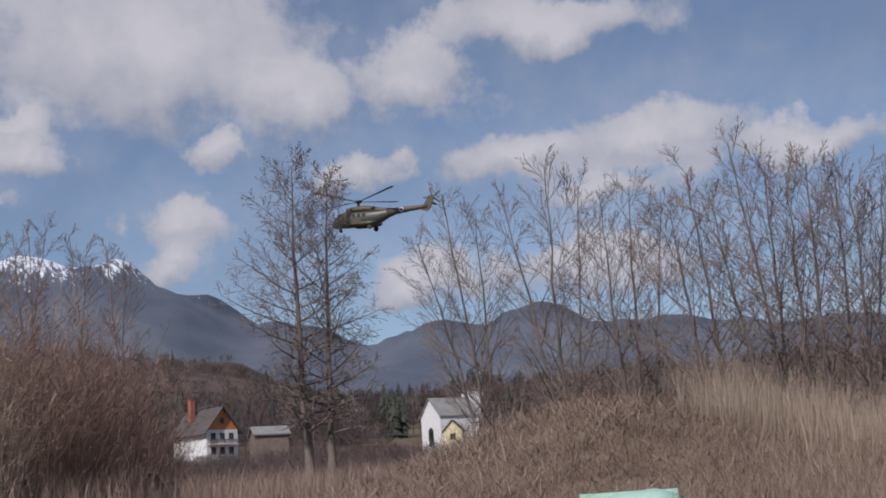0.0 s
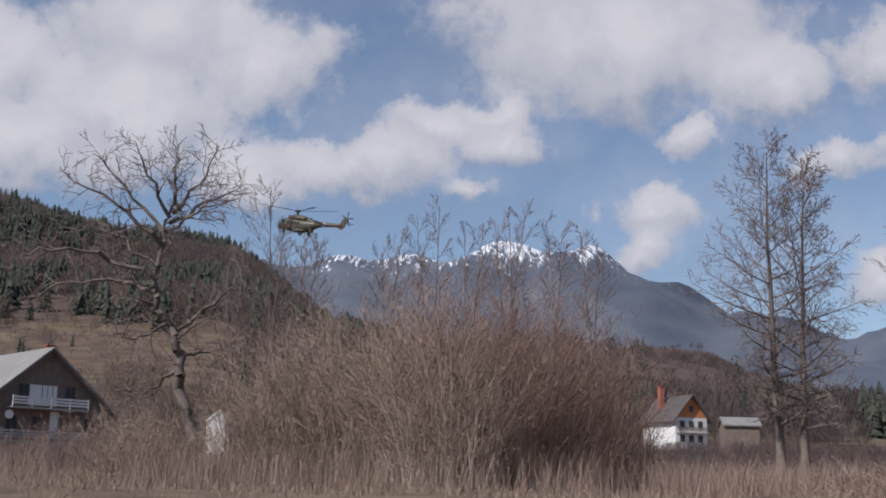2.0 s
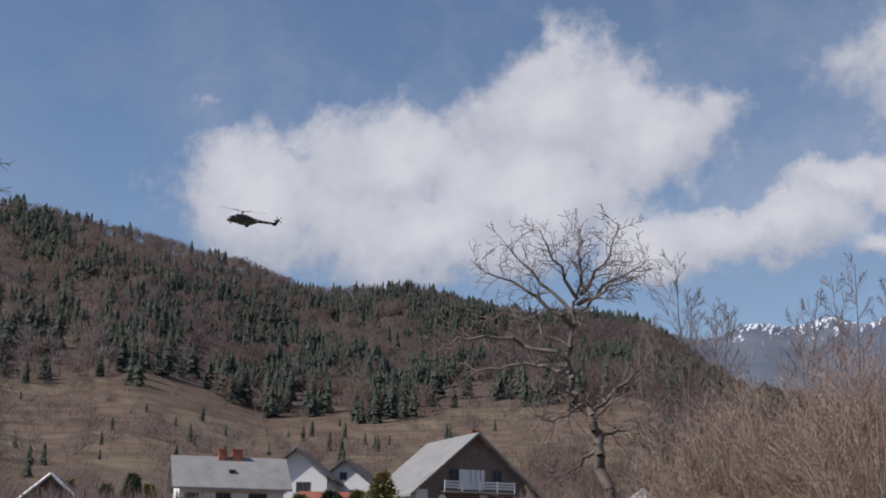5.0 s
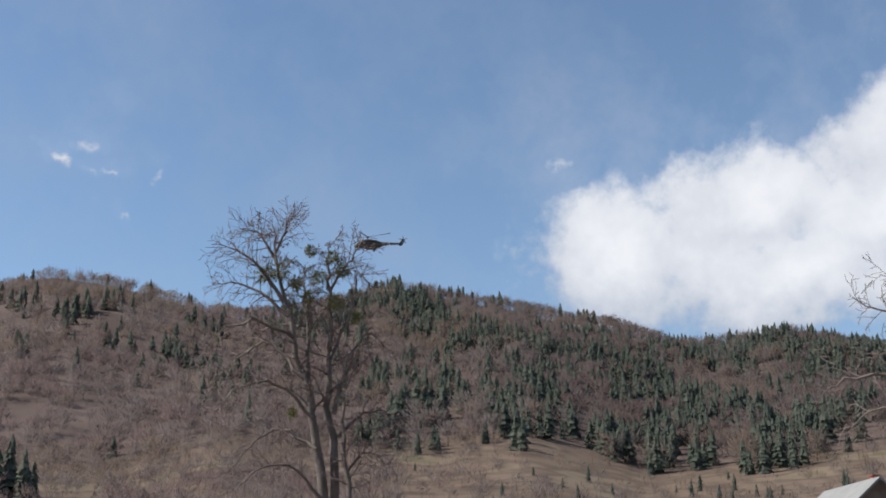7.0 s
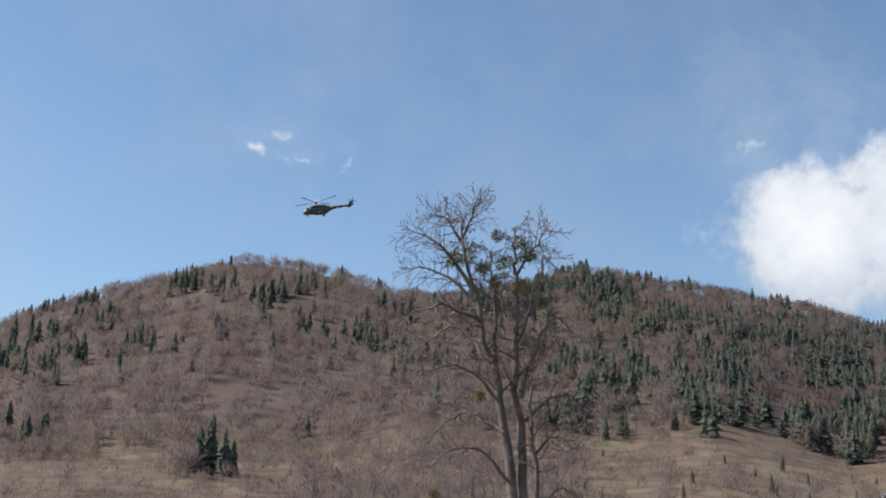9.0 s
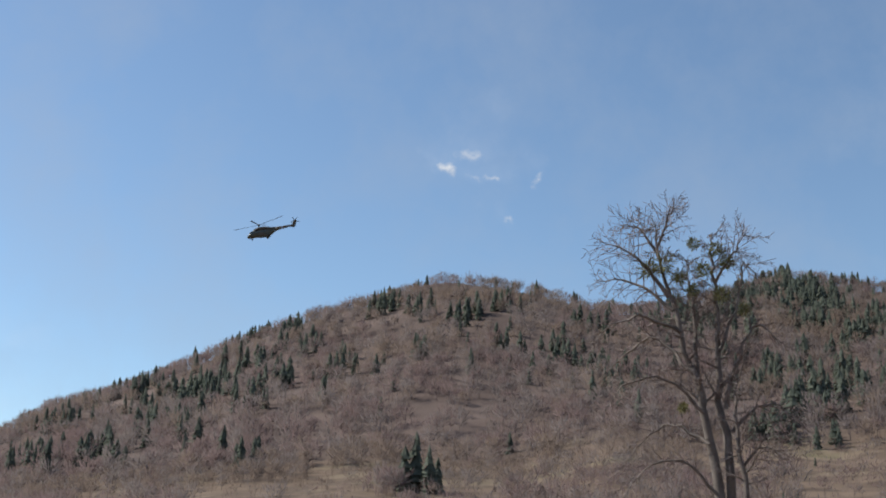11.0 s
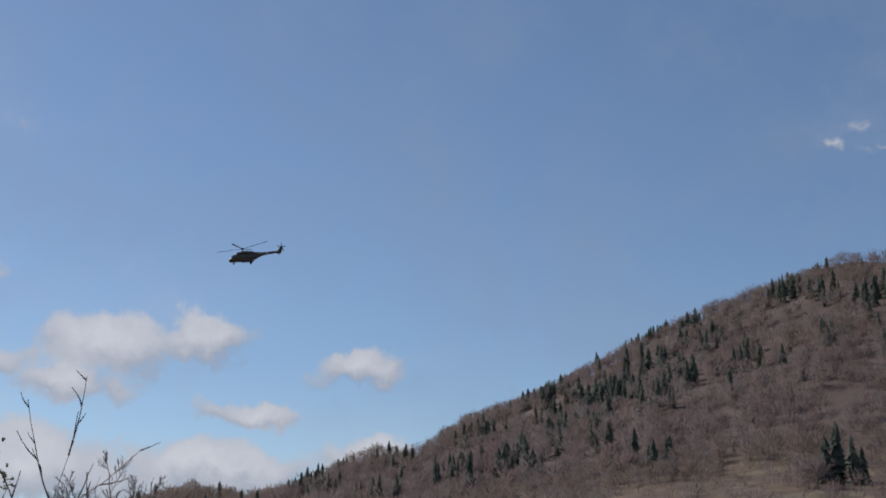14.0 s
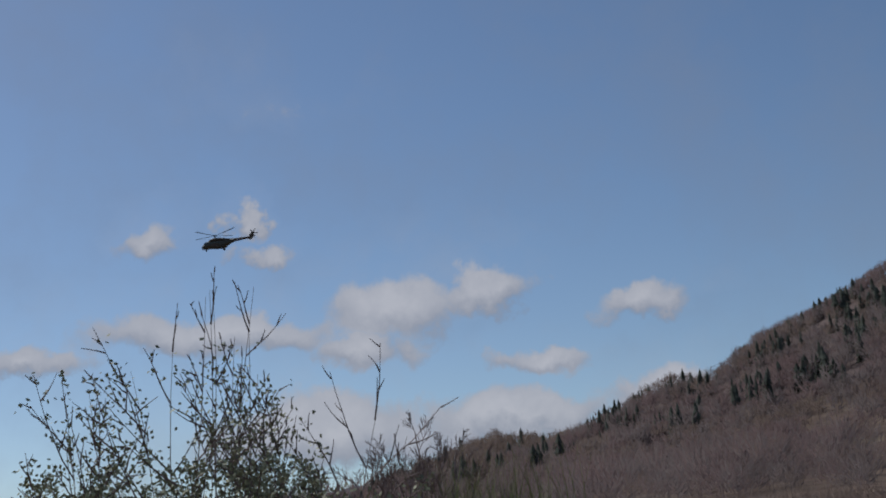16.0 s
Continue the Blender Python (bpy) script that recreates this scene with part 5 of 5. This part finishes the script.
# ---- helicopter ----
HELI_ROWS = [
    (0.00, -11.9, 180.4, 41.3, 162.0, -3.0, -2.0),
    (0.50, -37.4, 186.3, 41.2, 162.2, -5.0, -2.7),
    (1.00, -62.7, 192.0, 42.5, 166.1, -8.0, -3.3),
    (1.50, -86.2, 196.7, 45.0, 170.3, -11.0, -4.0),
    (2.00, -109.9, 201.7, 48.9, 169.3, -12.5, -6.7),
    (2.50, -133.2, 205.8, 53.9, 168.5, -14.0, -9.3),
    (3.00, -156.5, 208.9, 60.3, 175.8, -19.3, -12.0),
    (3.58, -191.9, 218.4, 70.8, 186.9, -16.7, -16.8),
    (4.15, -235.8, 233.4, 85.2, 210.2, -13.5, -21.6),
    (4.72, -276.5, 243.5, 98.9, 233.7, -8.9, -18.8),
    (5.30, -301.9, 238.2, 107.5, 244.8, -4.2, -15.2),
    (5.50, -304.7, 230.1, 108.8, 244.6, -2.7, -14.0),
    (6.00, -318.6, 218.3, 113.1, 245.1, -0.3, -12.0),
    (6.50, -321.9, 197.7, 112.7, 249.0, 3.3, -10.0),
    (7.00, -336.0, 182.7, 117.4, 249.2, -1.0, -8.0),
    (7.50, -339.8, 164.4, 117.5, 247.5, 0.2, -7.5),
    (8.00, -351.7, 148.7, 120.9, 246.0, 1.3, -7.0),
    (8.50, -357.6, 131.3, 121.2, 244.5, 2.5, -6.5),
    (8.70, -361.3, 123.9, 121.7, 244.6, 3.6, -6.3),
    (9.22, -368.7, 104.1, 121.7, 248.7, 6.2, -5.9),
    (9.75, -372.0, 83.9, 119.9, 259.1, 8.9, -5.6),
    (10.28, -372.3, 63.4, 116.9, 269.5, 11.6, -5.4),
    (10.80, -370.5, 42.7, 114.1, 273.6, 14.3, -5.1),
    (11.00, -369.0, 34.5, 112.8, 273.7, 15.3, -5.0),
    (11.50, -367.1, 14.7, 110.7, 276.8, 12.0, -5.0),
    (12.00, -361.6, -5.2, 107.3, 280.0, 8.7, -5.0),
    (12.50, -359.5, -25.0, 105.3, 283.0, 8.5, -5.0),
    (13.00, -353.7, -44.6, 102.8, 286.1, 8.3, -5.0),
    (13.50, -350.4, -64.7, 101.9, 289.1, 8.2, -5.0),
    (14.00, -344.6, -84.6, 100.7, 289.7, 8.3, -5.0),
    (14.50, -340.0, -105.9, 100.1, 290.3, 8.5, -5.0),
    (15.00, -334.3, -126.2, 99.4, 284.8, 4.2, -5.0),
    (15.50, -328.7, -147.5, 98.8, 279.2, -0.2, -5.0),
    (16.00, -322.4, -169.6, 98.7, 282.7, 0.0, -5.0),
]
heli = thing("helicopter", pose(-11.8, 180.4, 43, 0, 0, 167), "olive drab military transport helicopter in flight", "helicopter")


def helicopter():
    # nose towards +x, origin in the middle of the cabin
    part("fuselage", loft([(4.55, -0.75, 0.10, 0.10), (4.45, -0.72, 0.42, 0.38), (4.1, -0.62, 0.72, 0.62), (3.5, -0.38, 0.92, 0.92), (2.9, -0.18, 1.0, 1.12), (2.2, -0.1, 1.02, 1.2),
                           (-1.5, -0.1, 1.02, 1.2), (-2.6, -0.02, 0.98, 1.12), (-3.6, 0.22, 0.82, 0.86), (-4.6, 0.48, 0.6, 0.58), (-5.4, 0.62, 0.46, 0.46)]), M_OLIVE, heli, smooth=True)
    part("engine_cowling", loft([(2.3, 1.05, 0.3, 0.12), (1.8, 1.2, 0.78, 0.34), (0.8, 1.32, 0.86, 0.5), (-0.8, 1.36, 0.84, 0.52), (-2.0, 1.24, 0.74, 0.46), (-3.4, 1.02, 0.55, 0.36), (-5.2, 0.95, 0.32, 0.26), (-7.0, 1.05, 0.12, 0.14)]),
         M_BROWNCAMO, heli, smooth=True)
    part("tail_boom", loft([(-4.2, 0.55, 0.66, 0.62), (-5.6, 0.72, 0.52, 0.52), (-7.4, 0.86, 0.40, 0.42), (-9.2, 0.98, 0.29, 0.33), (-10.5, 1.02, 0.2, 0.32)], 16, 2.0), M_BROWNCAMO, heli, smooth=True)
    bm = bmesh.new()
    prof = [(-9.0, 0.75), (-10.4, 0.30), (-10.95, 0.75), (-11.6, 2.55), (-10.75, 2.66), (-9.9, 1.30)]
    left, right = ([bm.verts.new((x, s * 0.11, z)) for x, z in prof] for s in (-1, 1))
    bm.faces.new(left), bm.faces.new(right[::-1])
    for k in range(6):
        bm.faces.new((left[k], right[k], right[(k + 1) % 6], left[(k + 1) % 6]))
    bmesh.ops.recalc_face_normals(bm, faces=bm.faces)
    part("tail_fin", bm, M_BROWNCAMO, heli)
    part("stabiliser", boxed(-11.35, -10.65, -2.1, -0.1, 1.55, 1.65, bevel=0.03), M_OLIVE, heli)
    for s in (-1, 1):
        sp = part("sponson", loft([(-0.2, -0.95, 0.08, 0.1), (-0.7, -0.95, 0.34, 0.28), (-2.0, -0.95, 0.36, 0.3), (-2.9, -0.85, 0.1, 0.14)], 12, 2.4), M_OLIVE, heli, smooth=True)
        sp.location.y = s * 1.25
        bm = bmesh.new()
        bmesh.ops.create_cone(bm, cap_ends=True, segments=16, radius1=0.36, radius2=0.36, depth=0.25, matrix=Matrix.Translation((-1.9, s * 1.3, -1.5)) @ Matrix.Rotation(radians(90), 4, "X"))
        wheel = part("wheel", bm, M_DARK, heli)
        part("strut", tubes([(-1.9, s * 1.3, -1.5, -1.7, s * 1.25, -0.9, 0.07, 0.07)], 6), M_DARK, wheel)
    bm = bmesh.new()
    bmesh.ops.create_cone(bm, cap_ends=True, segments=16, radius1=0.26, radius2=0.26, depth=0.3, matrix=Matrix.Translation((3.2, 0, -1.62)) @ Matrix.Rotation(radians(90), 4, "X"))
    nose = part("wheel", bm, M_DARK, heli)
    part("strut", tubes([(3.2, 0, -1.6, 3.25, 0, -1.0, 0.07, 0.07)], 6), M_DARK, nose)

    # glazing, doors, intakes and markings on both sides
    for s in (-1, 1):
        for x in (1.55, 0.75, -0.05, -0.85):
            w = part("cabin_window", boxed(x - 0.25, x + 0.25, *sorted((s * 0.97, s * 1.035)), 0.12, 0.62, bevel=0.02), M_GLASS, heli)
        part("cockpit_window", boxed(2.5, 3.15, *sorted((s * 0.90, s * 1.02)), 0.0, 0.62, bevel=0.03), M_GLASS, heli)
        part("cabin_door", boxed(-0.55, 1.15, *sorted((s * 1.0, s * 1.045)), -0.95, 0.08, bevel=0.02), M_BROWNCAMO, heli)
        intake = part("engine_intake", loft([(2.05, 1.32, 0.2, 0.2), (1.9, 1.32, 0.26, 0.26), (1.4, 1.34, 0.28, 0.28)], 14, 2.0), M_DARK, heli, smooth=True)
        intake.location.y = s * 0.42
        exhaust = part("exhaust", loft([(-1.9, 1.35, 0.22, 0.22), (-2.5, 1.4, 0.2, 0.2)], 14, 2.0), M_DARK, heli, smooth=True)
        exhaust.location.y = s * 0.62
        turn = Matrix.Rotation(radians(90), 4, "X")
        for radius, mat, lift in ((0.36, M_MARKW, 0.0), (0.24, M_MARKB, 0.02), (0.11, M_MARKR, 0.04)):
            bm = bmesh.new()
            bmesh.ops.create_cone(bm, cap_ends=True, segments=20, radius1=radius, radius2=radius, depth=0.06, matrix=Matrix.Translation((-6.6, s * (0.47 + lift), 0.80)) @ turn)
            part("roundel", bm, mat, heli)
    part("windscreen", loft([(3.95, 0.02, 0.45, 0.10), (3.62, 0.28, 0.72, 0.24), (3.2, 0.55, 0.82, 0.28), (2.9, 0.72, 0.7, 0.22)], 16, 2.6), M_GLASS, heli, smooth=True)
    part("antenna", tubes([(-4.5, 0, 1.0, -4.7, 0, 1.6, 0.02, 0.015)], 5), M_DARK, heli)
    part("belly_pod", loft([(0.9, -1.25, 0.2, 0.12), (0.5, -1.33, 0.4, 0.16), (-1.2, -1.33, 0.4, 0.16), (-1.7, -1.2, 0.2, 0.1)], 12, 2.6), M_DARK, heli, smooth=True)


helicopter()
rotor = part("main_rotor", loft([(0.55, 0, 0.16, 0.14), (0.2, 0.02, 0.5, 0.26), (-0.2, 0.02, 0.5, 0.26), (-0.55, 0, 0.16, 0.14)], 12, 2), M_DARK, heli)
rotor.location = (0.35, 0, 2.55)
for k in range(4):
    a = k * math.pi / 2
    bm = bmesh.new()
    box(bm, 0.3, 7.8, -0.3, 0.3, -0.03, 0.03)
    for v in bm.verts:
        if v.co.x < 1:
            v.co.y *= 0.35
        v.co.z += 0.62 * (v.co.x / 7.8) ** 2 + 0.02
    bm.transform(Matrix.Rotation(a, 4, "Z"))
    part("blade", bm, M_BLADE, rotor)
part("rotor_mast", tubes([(0.35, 0, 1.7, 0.35, 0, 2.5, 0.24, 0.16)], 10), M_DARK, heli)
tail_rotor = part("tail_rotor", loft([(0.1, 0, 0.08, 0.08), (0, 0, 0.12, 0.12), (-0.1, 0, 0.08, 0.08)], 10, 2), M_DARK, heli)
tail_rotor.location = (-11.15, -0.35, 2.4)
for k in range(5):
    bm = bmesh.new()
    box(bm, 0.1, 1.4, -0.02, 0.02, -0.1, 0.1)
    bm.transform(Matrix.Rotation(k * 2 * math.pi / 5, 4, "Y"))
    part("tail_blade", bm, M_BLADE, tail_rotor)


# ---- what moves ----
def motions():
    walk(heli, [(t, pose(x, y, z + 1.6, bank, dive, turn)) for t, x, y, z, turn, dive, bank in HELI_ROWS])
    base = pose(0.35, 0, 2.55, 0, 4, 0)
    walk(rotor, [(k / FPS, base @ pose(0, 0, 0, 0, 0, -54 * k + 62)) for k in range(481)])
    tail = pose(-11.15, -0.35, 2.4)
    walk(tail_rotor, [(k / FPS, tail @ pose(0, 0, 0, 0, 62 * k, 0)) for k in range(481)])


motions()
